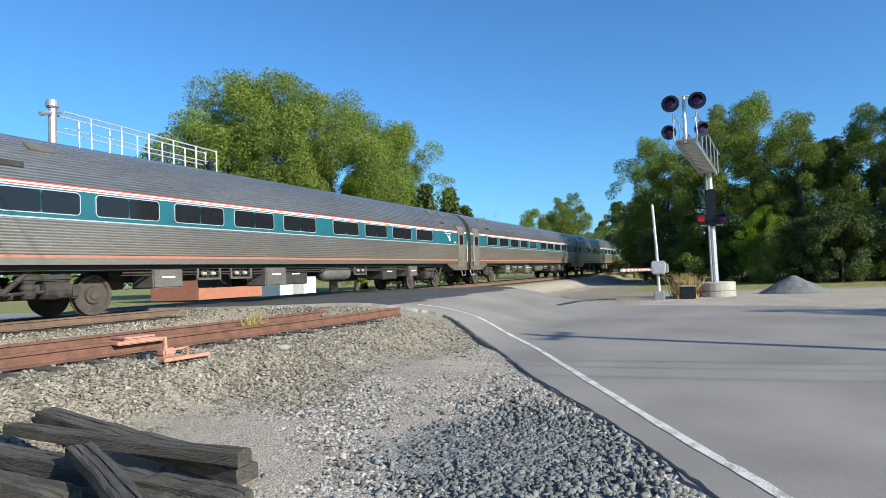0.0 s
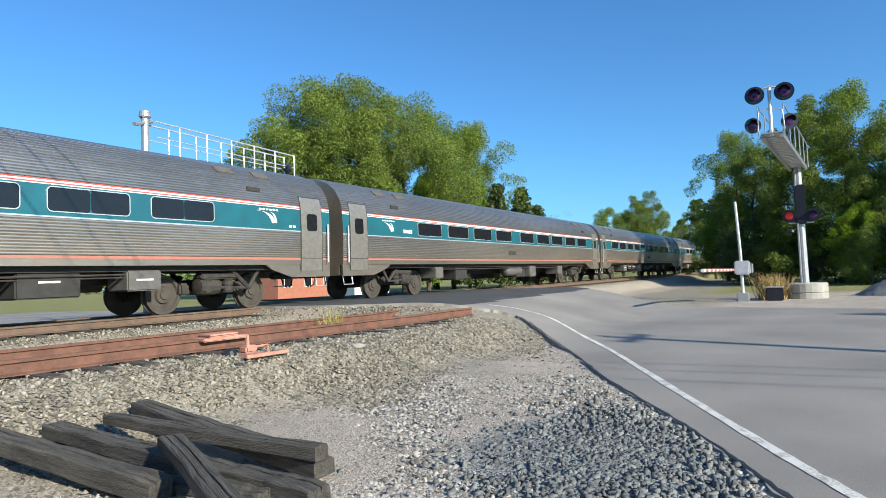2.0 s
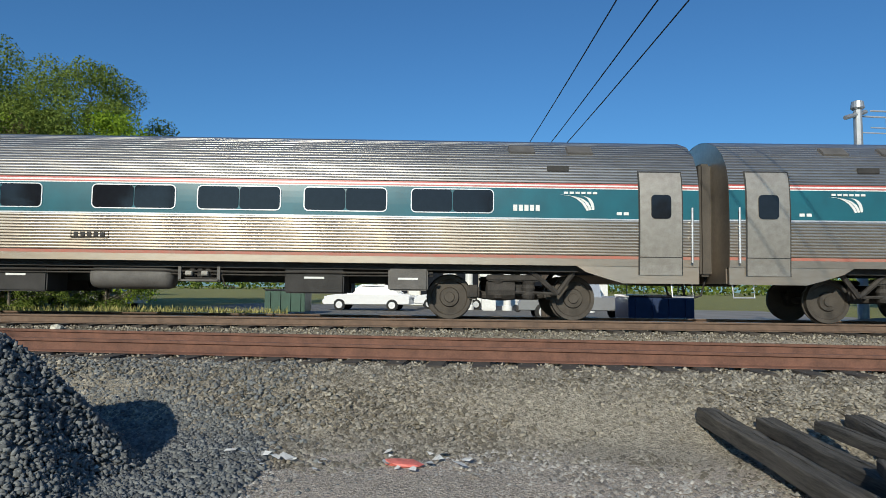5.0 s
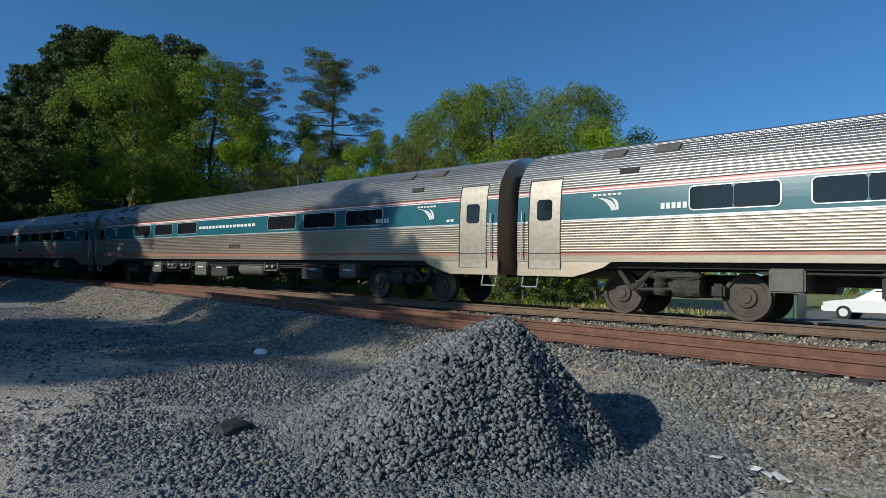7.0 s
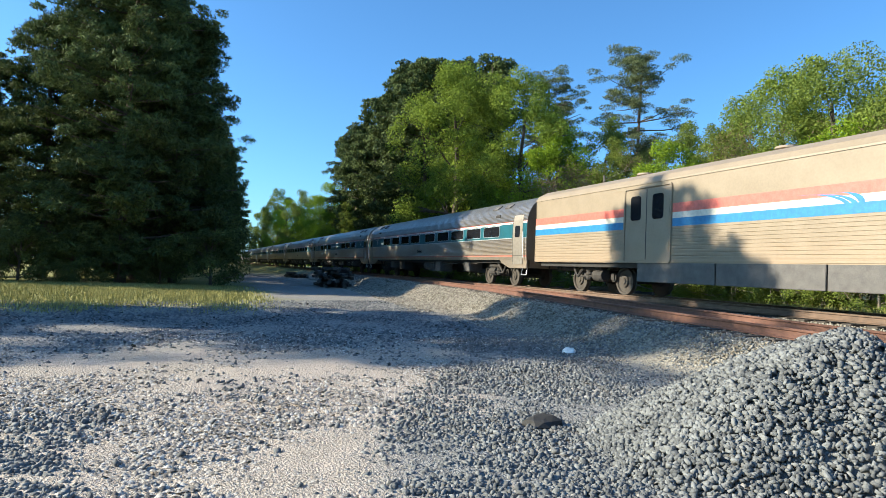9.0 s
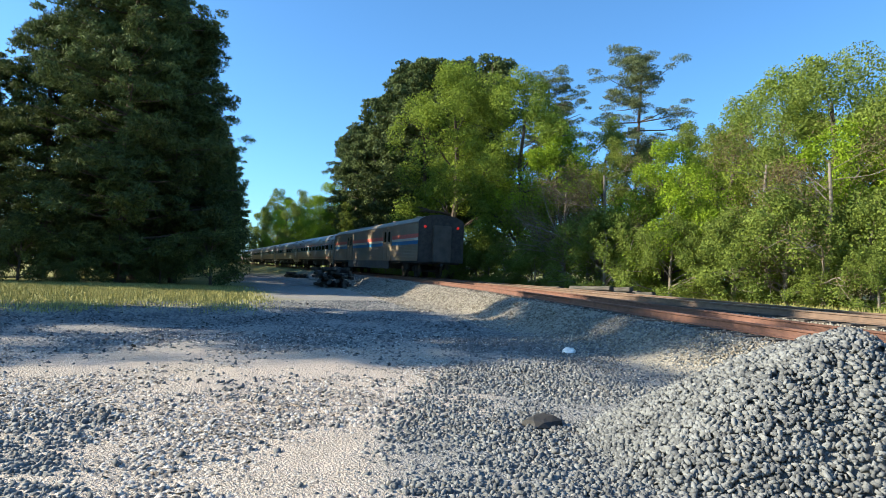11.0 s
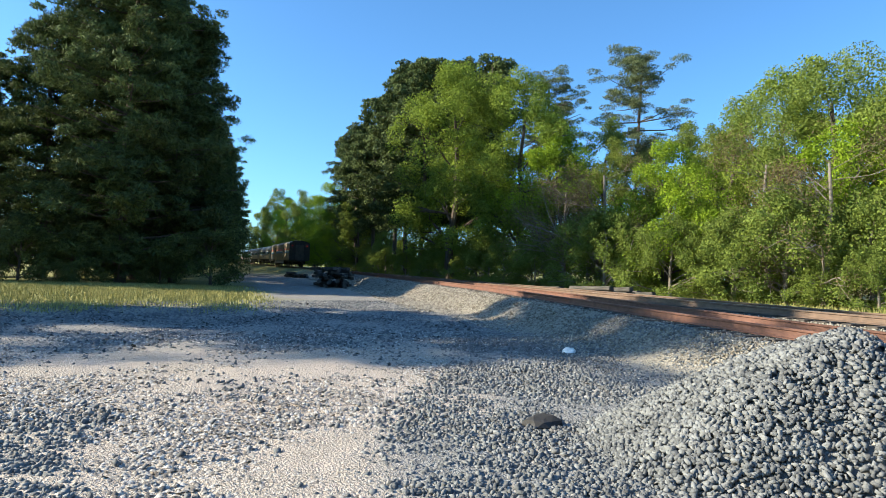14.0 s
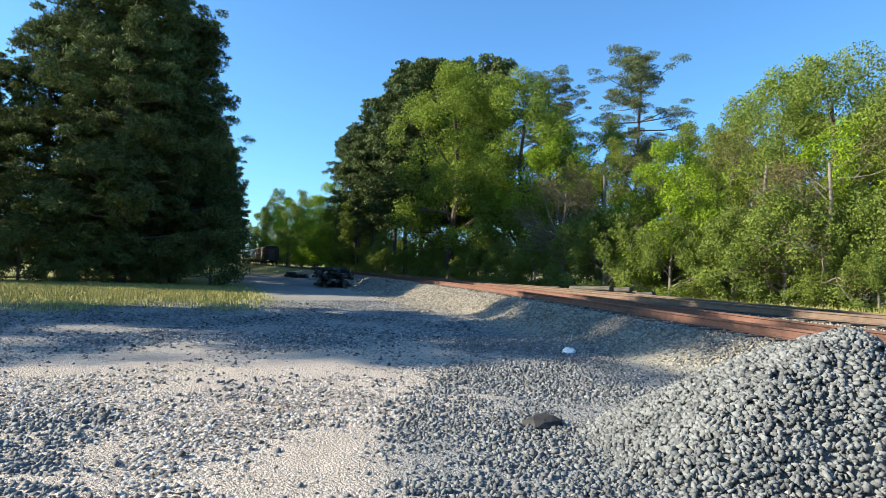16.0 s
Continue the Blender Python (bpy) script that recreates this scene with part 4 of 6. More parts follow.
def make_coach(label, windows, words=None, ends=(1,)):
    car = thing("passenger_car", label, "train car", "cars of the train")
    part("lower_side", skin(bmesh.new(), -HALF, HALF, 1.32, 2.035, 0, 12, 0.017), M["steel"], car, smooth=True)
    part("sill", skin(bmesh.new(), -HALF, HALF, 1.12, 1.26, 0.004), M["steel"], car)
    part("sill_stripe", skin(bmesh.new(), -HALF, HALF, 1.26, 1.32, 0.006), M["redfade"], car, "thin faded red stripe along the sill")
    part("window_band", skin(bmesh.new(), -HALF, HALF, 2.065, 2.66, 0.002), M["teal"], car, "dark teal band round the windows")
    for z0, z1, k in ((2.035, 2.065, "alu"), (2.66, 2.68, "white"), (2.68, 2.707, "red"), (2.707, 2.74, "white"), (2.74, 2.77, "red")):
        part("stripe", skin(bmesh.new(), -HALF, HALF, z0, z1, 0.003), M[k], car)
    bm = skin(bmesh.new(), -HALF, HALF, 2.77, 3.82, 0, 17, 0.017)
    top = [(prof_y(3.82), 3.82), (0.5, 3.86), (0.25, 3.905), (0, 3.92)]
    pr = [(-y, z) for y, z in top] + [(y, z) for y, z in top[-2::-1]]
    ring = [(bm.verts.new((-HALF, y, z)), bm.verts.new((HALF, y, z))) for y, z in pr]
    for a, b in zip(ring, ring[1:]):
        bm.faces.new((a[0], a[1], b[1], b[0]))
    part("roof", bm, M["roofsteel"], car, "sooty grey fluted steel roof", smooth=True)
    full = [(-prof_y(z), z) for z in (1.12, 1.6, 2.08, 2.6, 2.85, 3.12, 3.42, 3.66, 3.86)] + [(0, 3.92)]
    full = full + [(-y, z) for y, z in full[-2::-1]]
    for e in (-1, 1):
        bm = bmesh.new()
        bm.faces.new([bm.verts.new((e * (HALF - 0.002), y, z)) for y, z in full])
        box(bm, min(e * HALF, e * (HALF - 0.2)), max(e * HALF, e * (HALF - 0.2)), -1.4, 1.4, 0.8, 1.12)
        part("end_wall", bm, M["steel"], car)
        bm = bmesh.new()
        a, b = sorted((e * HALF, e * 12.97))
        box(bm, a, b, -0.78, 0.78, 0.95, 3.35, 0.05)
        part("diaphragm", bm, M["rubber"], car, "black rubber gangway diaphragm")
        bm = tube(bmesh.new(), [(e * 11.9, 0, 0.85), (e * 12.99, 0, 0.85)], 0.1, 8)
        for s in (-1, 1):
            tube(bm, [(e * 12.75, s * 0.5, 0.95), (e * 12.85, s * 0.48, 0.55), (e * 12.98, s * 0.45, 0.5)], 0.025, 6)
        part("coupler", bm, M["under"], car)
        for s in (-1, 1):
            # the skirt drops round the steps under the doors
            bm = bmesh.new()
            pts = [(12.72, 0.78), (12.72, 1.13), (10.25, 1.13), (10.45, 1.0), (10.9, 0.86), (11.2, 0.78)]
            v0 = [bm.verts.new((e * x, s * 1.555, z)) for x, z in pts]
            v1 = [bm.verts.new((e * x, s * 1.495, z)) for x, z in pts]
            bm.faces.new(v0)
            bm.faces.new(v1[::-1])
            for k in range(len(pts)):
                bm.faces.new((v0[k], v0[(k + 1) % 6], v1[(k + 1) % 6], v1[k]))
            part("step_skirt", bm, M["steel"], car)
            bm = bmesh.new()
            xc = e * 11.95
            skin(bm, xc - 0.42, xc + 0.42, 0.95, 3.02, 0.012, sides=(-1,))
            door = part("door", bm, M["trim"], car, "brushed steel vestibule door")
            seal = skin(bmesh.new(), xc - 0.455, xc - 0.42, 0.95, 3.05, 0.013, sides=(-1,))
            skin(seal, xc + 0.42, xc + 0.44, 0.95, 3.05, 0.013, sides=(-1,))
            skin(seal, xc - 0.42, xc + 0.42, 3.02, 3.05, 0.013, sides=(-1,))
            part("door_seal", seal, M["under"], door)
            part("sill_seam", box(bmesh.new(), xc - 0.42, xc + 0.42, -1.592, -1.56, 1.3, 1.315), M["under"], door)
            pane = part("door_window", rrect(bmesh.new(), xc - 0.2, xc + 0.2, 2.08, 2.56, 0.08, -1.628, 0.02), M["glass"], door)
            bm = tube(bmesh.new(), [(xc + e * 0.6, -1.66, 1.2), (xc + e * 0.6, -1.68, 2.3)], 0.02, 6)
            rail = part("grab_rail", bm, M["alu"], door)
            if s > 0:
                for ob in (door, ):
                    ob.matrix_basis = pose(0, 0, 0, 0, 0, 180) @ Matrix.Translation((-2 * xc * 0, 0, 0))
            # step irons
            bm = bmesh.new()
            tube(bm, [(e * 12.62, s * 1.45, 0.8), (e * 12.62, s * 1.5, 0.52), (e * 12.2, s * 1.5, 0.52), (e * 12.2, s * 1.45, 0.8)], 0.018, 5)
            part("step_iron", bm, M["alu"], car)
        for xx in (9.2, 10.4):
            for s in (-1, 1):
                bm = box(bmesh.new(), e * xx - 0.26, e * xx + 0.26, -0.15, 0.15, -0.02, 0.035, 0.01, Matrix.Translation((0, s * 1.205, 3.515)) @ pose(0, 0, 0, s * -39))
                part("roof_hatch", bm, M["box"], car)
        for s in (-1, 1):
            bm = bmesh.new()
            box(bm, e * 9.9 - 0.22, e * 9.9 + 0.22, s * 1.515 - 0.02, s * 1.515 + 0.02, 3.02, 3.14, 0.01)
            part("vent_grille", bm, M["under"], car)
    wm = mesh_of("window_frame", rrect(bmesh.new(), 0, 1.66, 2.14, 2.63, 0.1, -1.613, 0.03, 0.019), M["alu"])
    gm = mesh_of("pane", rrect(bmesh.new(), 0.02, 0.82, 2.16, 2.61, 0.08, -1.609, 0.015), M["glass"])
    gm2 = mesh_of("pane", rrect(bmesh.new(), 0.84, 1.64, 2.16, 2.61, 0.08, -1.609, 0.015), M["glass"])
    for s in (-1, 1):
        for w in windows:
            x0 = HALF - w - 1.66
            fr = new("window", wm)
            fr.parent = car
            fr.matrix_basis = pose(x0, 0, 0) if s < 0 else pose(x0 + 1.66, 0, 0, 0, 0, 180)
            for g in (gm, gm2):
                o = new("pane", g)
                o.parent = fr
    for e in ends:
        bm = swoosh(bmesh.new(), e * 10.35, 2.46, -1.608, 0.85)
        bars(bm, e * 10.35 - 0.35, e * 10.35 + 0.35, 2.555, 2.60, 6, -1.606)
        em = part("emblem", bm, M["white"], car, "white fan-shaped emblem on the band")
        far = new("emblem", em.data)
        far.parent = car
        far.matrix_basis = pose(2 * e * 10.35, 0, 0, 0, 0, 180)
        part("notice", bars(bmesh.new(), e * 11.2 - 0.14, e * 11.2 + 0.14, 2.14, 2.20, 2, -1.607), M["white"], car)
    if words:
        part("name_bars", bars(bm := bmesh.new(), HALF - words[1], HALF - words[0], 2.32, 2.42, 16, -1.607) and bm, M["white"], car)
    # underframe
    bm = box(bmesh.new(), -HALF + 0.3, HALF - 0.3, -1.35, 1.35, 1.0, 1.14)
    box(bm, -7, 7, -0.35, 0.35, 0.72, 1.02)
    part("underframe", bm, M["under"], car)
    for y, z, q in ((-1.33, 0.94, 0.022), (-1.28, 0.88, 0.016), (1.33, 0.94, 0.022)):
        part("brake_pipe", tube(bmesh.new(), [(-7.4, y, z), (-3, y, z - 0.02), (0.2, y, z), (3.8, y, z - 0.02), (7.4, y, z)], q, 6), M["truck"], car)
    for x0, x1, z0, near, k in ((-6.6, -5.7, 0.55, 1.38, "box"), (-2.66, -1.69, 0.48, 1.42, "box"), (-1.65, -0.4, 0.48, 1.25, "under"), (4.4, 5.6, 0.5, 1.3, "under"), (6.5, 7.3, 0.58, 1.42, "box")):
        bm = box(bmesh.new(), x0, x1, -near, -near + 0.75, z0, 1.02, 0.03)
        b = part("equipment_box", bm, M[k], car)
        part("box_label", box(bmesh.new(), (x0 + x1) / 2 - 0.2, (x0 + x1) / 2 + 0.2, -near - 0.006, -near + 0.004, 0.8, 0.84), M["white"], b)
        bm = box(bmesh.new(), x0 + 0.1, x1 - 0.1, near - 0.75, near, z0, 1.02, 0.03)
        part("equipment_box", bm, M[k], car)
    bm = lathe(bmesh.new(), [(0.05, -0.85), (0.22, -0.8), (0.25, -0.7), (0.25, 0.7), (0.22, 0.8), (0.05, 0.85)], 16, pose(1.3, -1.1, 0.8, 0, 90))
    tk = part("air_tank", bm, M["box"], car, smooth=True)
    far = new("air_tank", tk.data)
    far.parent = car
    far.matrix_basis = pose(1.0, 0, 0, 0, 0, 180)
    for x in (2.7, -3.6, -4.8):
        bm = bmesh.new()
        for k in range(3):
            box(bm, x - 0.22 + k * 0.16, x - 0.1 + k * 0.16, -1.32, -1.05, 0.8, 0.98, 0.02)
        tube(bm, [(x - 0.3, -1.3, 0.78), (x + 0.4, -1.3, 0.78)], 0.02, 6)
        tube(bm, [(x + 0.4, -1.3, 0.95), (x + 0.5, -1.3, 0.65), (x + 0.7, -1.25, 0.6)], 0.015, 5)
        valve = part("brake_valve", bm, M["truck"], car)
        bm = box(bmesh.new(), x - 0.42, x + 0.42, -1.36, -1.3, 0.72, 0.76)
        for k in (-0.42, 0.36):
            box(bm, x + k, x + k + 0.06, -1.36, -1.3, 0.72, 1.02)
        part("valve_bracket", bm, M["box"], valve)
        for k in (-0.2, 0.12):
            part("valve_cap", lathe(bmesh.new(), [(0.03, -0.07), (0.05, -0.06), (0.05, 0.06), (0.03, 0.07)], 10, pose(x + k, -1.36, 0.88, 0, 90)), M["concrete"], valve, "pale valve cap")
    for x in (-9.05, 9.05):
        make_truck(car, x)
    return car


def number_on(car, x, z, size):
    """A row of small white bars where the car's number stands."""
    for side in (-1, 1):
        bm = bmesh.new()
        for k in range(5):
            xc = x + (k - 2) * size * 0.66
            box(bm, xc - size * 0.24, xc + size * 0.24, min(side * 1.608, side * 1.614), max(side * 1.608, side * 1.614), z, z + size * 0.72, 0.001)
        part("car_number", bm, M["white"], car)
    # framed number plate low on the side, its figures as plain bars
    bm = rrect(bmesh.new(), 0.24, 0.98, 1.545, 1.695, 0.01, -1.606, 0.03, 0.012)
    for k in range(5):
        box(bm, 0.30 + k * 0.13, 0.385 + k * 0.13, -1.606, -1.58, 1.575, 1.665)
    plate = part("number_plate", bm, M["under"], car, "small framed plate with dark bars")
    far = new("number_plate", plate.data)
    far.parent = car
    far.matrix_basis = pose(1.22, 0, 0, 0, 0, 180)


def make_baggage():
    car = thing("baggage_car", "tan baggage car with red, ivory and blue stripes", "train car", "cars of the train")
    prof = [(1.52, 1.1), (1.52, 3.4), (1.40, 3.62), (1.0, 3.84), (0.5, 3.95), (0, 3.98)]
    L = HALF

    def wall(bm, z0, z1, out, flutes=0):
        for s in (-1, 1):
            zs = [(z0, 0), (z1, 0)]
            if flutes:
                st = (z1 - z0) / flutes
                zs = [q for i in range(flutes) for q in ((z0 + st * i, 0), (z0 + st * (i + 0.2), 0), (z0 + st * (i + 0.3), 0.012), (z0 + st * (i + 0.9), 0.012))] + [(z1, 0)]
            ring = [(bm.verts.new((-L, s * (1.52 + out + o), z)), bm.verts.new((L, s * (1.52 + out + o), z))) for z, o in zs]
            for a, b in zip(ring, ring[1:]):
                bm.faces.new((a[0], a[1], b[1], b[0]))
        return bm
    part("lower_side", wall(bmesh.new(), 1.05, 2.1, 0, 11), M["cream"], car)
    part("upper_side", wall(bmesh.new(), 2.76, 3.45, 0), M["cream"], car)
    part("blue_stripe", wall(bmesh.new(), 2.1, 2.33, 0.003), M["blue"], car, "blue stripe along the side")
    part("ivory_stripe", wall(bmesh.new(), 2.33, 2.5, 0.003), M["ivory"], car, "ivory stripe along the side")
    part("red_stripe", wall(bmesh.new(), 2.5, 2.76, 0.003), M["salmon"], car, "red stripe along the side")
    bm = bmesh.new()
    top = [(1.54, 3.45), (1.53, 3.5), (1.42, 3.66), (1.05, 3.85), (0.55, 3.96), (0, 4.0)]
    pr = [(-y, z) for y, z in top] + [(y, z) for y, z in top[-2::-1]]
    ring = [(bm.verts.new((-L, y, z)), bm.verts.new((L, y, z))) for y, z in pr]
    for a, b in zip(ring, ring[1:]):
        bm.faces.new((a[0], a[1], b[1], b[0]))
    part("roof", bm, M["cream"], car)
    for x in (-8, -2.5, 3, 8.5):
        part("roof_vent", lathe(bmesh.new(), [(0.22, 3.95), (0.22, 4.06), (0.3, 4.08), (0.28, 4.14), (0.1, 4.16)], 14, Matrix.Translation((x, 0, 0))), M["cream"], car)
    for e in (-1, 1):
        bm = bmesh.new()
        a, b = sorted((e * (L - 0.05), e * L))
        box(bm, a, b, -1.52, 1.52, 1.0, 3.45)
        bm2 = [bm.verts.new((e * L, y, z)) for y, z in pr]
        bm.faces.new(bm2)
        part("end_wall", bm, M["truck"], car, "end wall much darker than the tan sides")
        a, b = sorted((e * L, e * 12.97))
        part("diaphragm", box(bmesh.new(), a, b, -0.6, 0.6, 1.0, 3.3, 0.05), M["rubber"], car)
        part("coupler", tube(bmesh.new(), [(e * 11.9, 0, 0.85), (e * 12.99, 0, 0.85)], 0.1, 8), M["under"], car)
    for y in (-1.1, 1.1):
        part("tail_lamp", lathe(bmesh.new(), [(0.05, 0), (0.09, 0.01), (0.09, 0.06), (0.05, 0.08)], 12, pose(L + 0.0, y, 3.2, 0, 90)), M["redlight"], car, "glowing red tail lamp")
    for s in (-1, 1):
        for xc in (-6.0, 6.0):
            d = part("door", box(bmesh.new(), xc - 1.0, xc + 1.0, -1.56, -1.5, 1.1, 3.3, 0.02), M["cream"], car, "double sliding baggage door")
            part("door_frame", rrect(bmesh.new(), xc - 1.07, xc + 1.07, 1.05, 3.38, 0.1, -1.575, 0.08, 0.06), M["cream"], d)
            for k in (-0.5, 0.5):
                part("door_window", rrect(bmesh.new(), xc + k - 0.24, xc + k + 0.24, 2.35, 3.1, 0.1, -1.566, 0.02), M["glass"], d)
            part("seam", box(bmesh.new(), xc - 0.015, xc + 0.015, -1.565, -1.55, 1.15, 3.28), M["under"], d)
            if s > 0:
                d.matrix_basis = pose(0, 0, 0, 0, 0, 180)
        for x0, x1 in ((-6.4, -3.3), (-3.26, -0.2), (-0.16, 2.9), (2.94, 6.4)):
            bm = box(bmesh.new(), x0, x1, s * 1.5 - 0.03, s * 1.5 + 0.02, 0.48, 1.05, 0.01)
            part("skirt_panel", bm, M["box"], car, "grey underfloor skirt panel")
    part("underframe", box(bmesh.new(), -L + 0.3, L - 0.3, -1.4, 1.4, 0.9, 1.08), M["under"], car)
    em = part("emblem", swoosh(bmesh.new(), 0, 2.52, -1.527, 2.0), M["blue"], car, "blue wing-shaped emblem across the stripes")
    far = new("emblem", em.data)
    far.parent = car
    far.matrix_basis = pose(0, 0, 0, 0, 0, 180)
    for x in (-9.2, 9.2):
        make_truck(car, x)
    return car


SEAT_WINDOWS = [4.12, 6.25, 8.36, 10.44, 13.07, 15.16, 17.2, 19.3, 21.3]
CAFE_WINDOWS = [4.1, 6.25, 8.3, 15.0, 17.1, 19.2]
coach = make_coach("stainless steel passenger coach with teal window band", SEAT_WINDOWS)
cafe = make_coach("stainless steel cafe coach with a lettered teal band", CAFE_WINDOWS, (10.7, 14.8), (-1, 1))
baggage = make_baggage()
train = [baggage, None, cafe] + [None] * 7
spare = [coach] + [copy_thing(coach, Matrix.Identity(4)) for k in range(7)]
for k in (1, 3, 4, 5, 6, 7, 8, 9):
    train[k] = spare.pop(0)
REVERSED = (1, 4, 7)
for k, x in ((1, 8.9), (2, 8.6), (3, 9.25), (4, 9.25)):
    number_on(train[k], x, 2.2, 0.17)


# ---------- stones ----------
def stone_mesh(name, pos, size, material, rng, flat=0.5):
    """Many small angular stones, each a jittered block."""
    n = len(pos)
    c = np.array([(-1, -1, -1), (1, -1, -1), (1, 1, -1), (-1, 1, -1), (-1, -1, 1), (1, -1, 1), (1, 1, 1), (-1, 1, 1)], float)
    f = np.array([(0, 3, 2, 1), (4, 5, 6, 7), (0, 1, 5, 4), (1, 2, 6, 5), (2, 3, 7, 6), (3, 0, 4, 7)])
    q = c[None] * (rng.uniform(0.6, 1.0, (n, 8, 1))) * rng.uniform(0.6, 1.1, (n, 1, 3)) * np.array([1, 1, flat])
    q *= (np.asarray(size) * 0.5)[:, None, None]
    ax = rng.normal(size=(n, 3))
    ax /= np.linalg.norm(ax, axis=1)[:, None]
    an = rng.uniform(0, 3.1, n)[:, None, None]
    k = ax[:, None, :]
    q = q * np.cos(an) + np.cross(np.broadcast_to(k, q.shape), q) * np.sin(an) + k * (q * k).sum(2, keepdims=True) * (1 - np.cos(an))
    V = (q + np.asarray(pos)[:, None, :]).reshape(-1, 3)
    F = (f[None] + 8 * np.arange(n)[:, None, None]).reshape(-1, 4)
    return raw_mesh(name, V, F, material)


def chip_mesh(name, pos, size, material, rng):
    """Very many small chips, each a four-sided splinter."""
    n = len(pos)
    c = np.array([(-1, -0.8, 0), (1, -0.7, 0), (0.8, 1, 0), (-0.9, 0.8, 0), (0.1, 0, 0.9)], float)
    q = c[None] * rng.uniform(0.5, 1.1, (n, 5, 3)) * (np.asarray(size) * 0.5)[:, None, None]
    a = rng.uniform(0, 6.283, n)[:, None]
    x, y = q[:, :, 0] * np.cos(a) - q[:, :, 1] * np.sin(a), q[:, :, 0] * np.sin(a) + q[:, :, 1] * np.cos(a)
    t = rng.normal(0, 0.35, (n, 1))
    V = (np.stack([x, y, q[:, :, 2] + x * t], 2) + np.asarray(pos)[:, None, :]).reshape(-1, 3)
    f = np.array([(0, 1, 4), (1, 2, 4), (2, 3, 4), (3, 0, 4)])
    return raw_mesh(name, V, (f[None] + 5 * np.arange(n)[:, None, None]).reshape(-1, 3), material)


HEAP = (-3.57, 5.07, 1.62, 1.12)


def heap_z(x, y):
    d = np.hypot(x - HEAP[0], (y - HEAP[1]))
    a = np.arctan2(y - HEAP[1], x - HEAP[0])
    r = HEAP[2] * (1.0 - 0.36 * np.cos(a - 0.5) + 0.06 * np.sin(a * 3 + 1) + 0.05 * np.sin(a * 7))
    return HEAP[3] * np.clip(1 - (d / r) ** 1.38, 0, 1) ** 1.15


def make_heap():
    rng = np.random.default_rng(31)
    n = 60
    xs = np.linspace(-2.5, 2.5, n)
    X, Y = np.meshgrid(xs + HEAP[0], xs + HEAP[1])
    Z = land(X, Y) + heap_z(X, Y) - 0.03 + rng.normal(0, 0.012, X.shape)
    i = (np.arange(n - 1)[:, None] * n + np.arange(n - 1)[None]).ravel()
    V = np.stack([X.ravel(), Y.ravel(), Z.ravel()], 1)
    keep = heap_z(V[:, 0], V[:, 1]) > 0.0
    F = np.stack([i, i + 1, i + n + 1, i + n], 1)
    F = F[keep[F].any(1)]
    t = thing("gravel_heap", "conical heap of grey crushed stone on the yard", "gravel heap", kind="stuff")
    ob = new("core", raw_mesh("core", V, F, M["stone"]))
    ob.parent = t
    m = 15000
    a, r = rng.uniform(0, 6.283, m), np.sqrt(rng.uniform(0, 1, m)) * 2.2
    x, y = HEAP[0] + r * np.cos(a), HEAP[1] + r * np.sin(a)
    z = land(x, y) + heap_z(x, y) + 0.008
    ob = new("stones", stone_mesh("stones", np.stack([x, y, z], 1), rng.uniform(0.03, 0.075, m), M["stone"], rng))
    ob.parent = t
    ob["kind"] = "stuff"


make_heap()


def clear_of_road(x, y):
    """True on the yard side of the road's edge."""
    ex = np.interp(y, [p[1] for p in ROAD_L[:11]], [p[0] for p in ROAD_L[:11]])
    return x < ex - 0.05


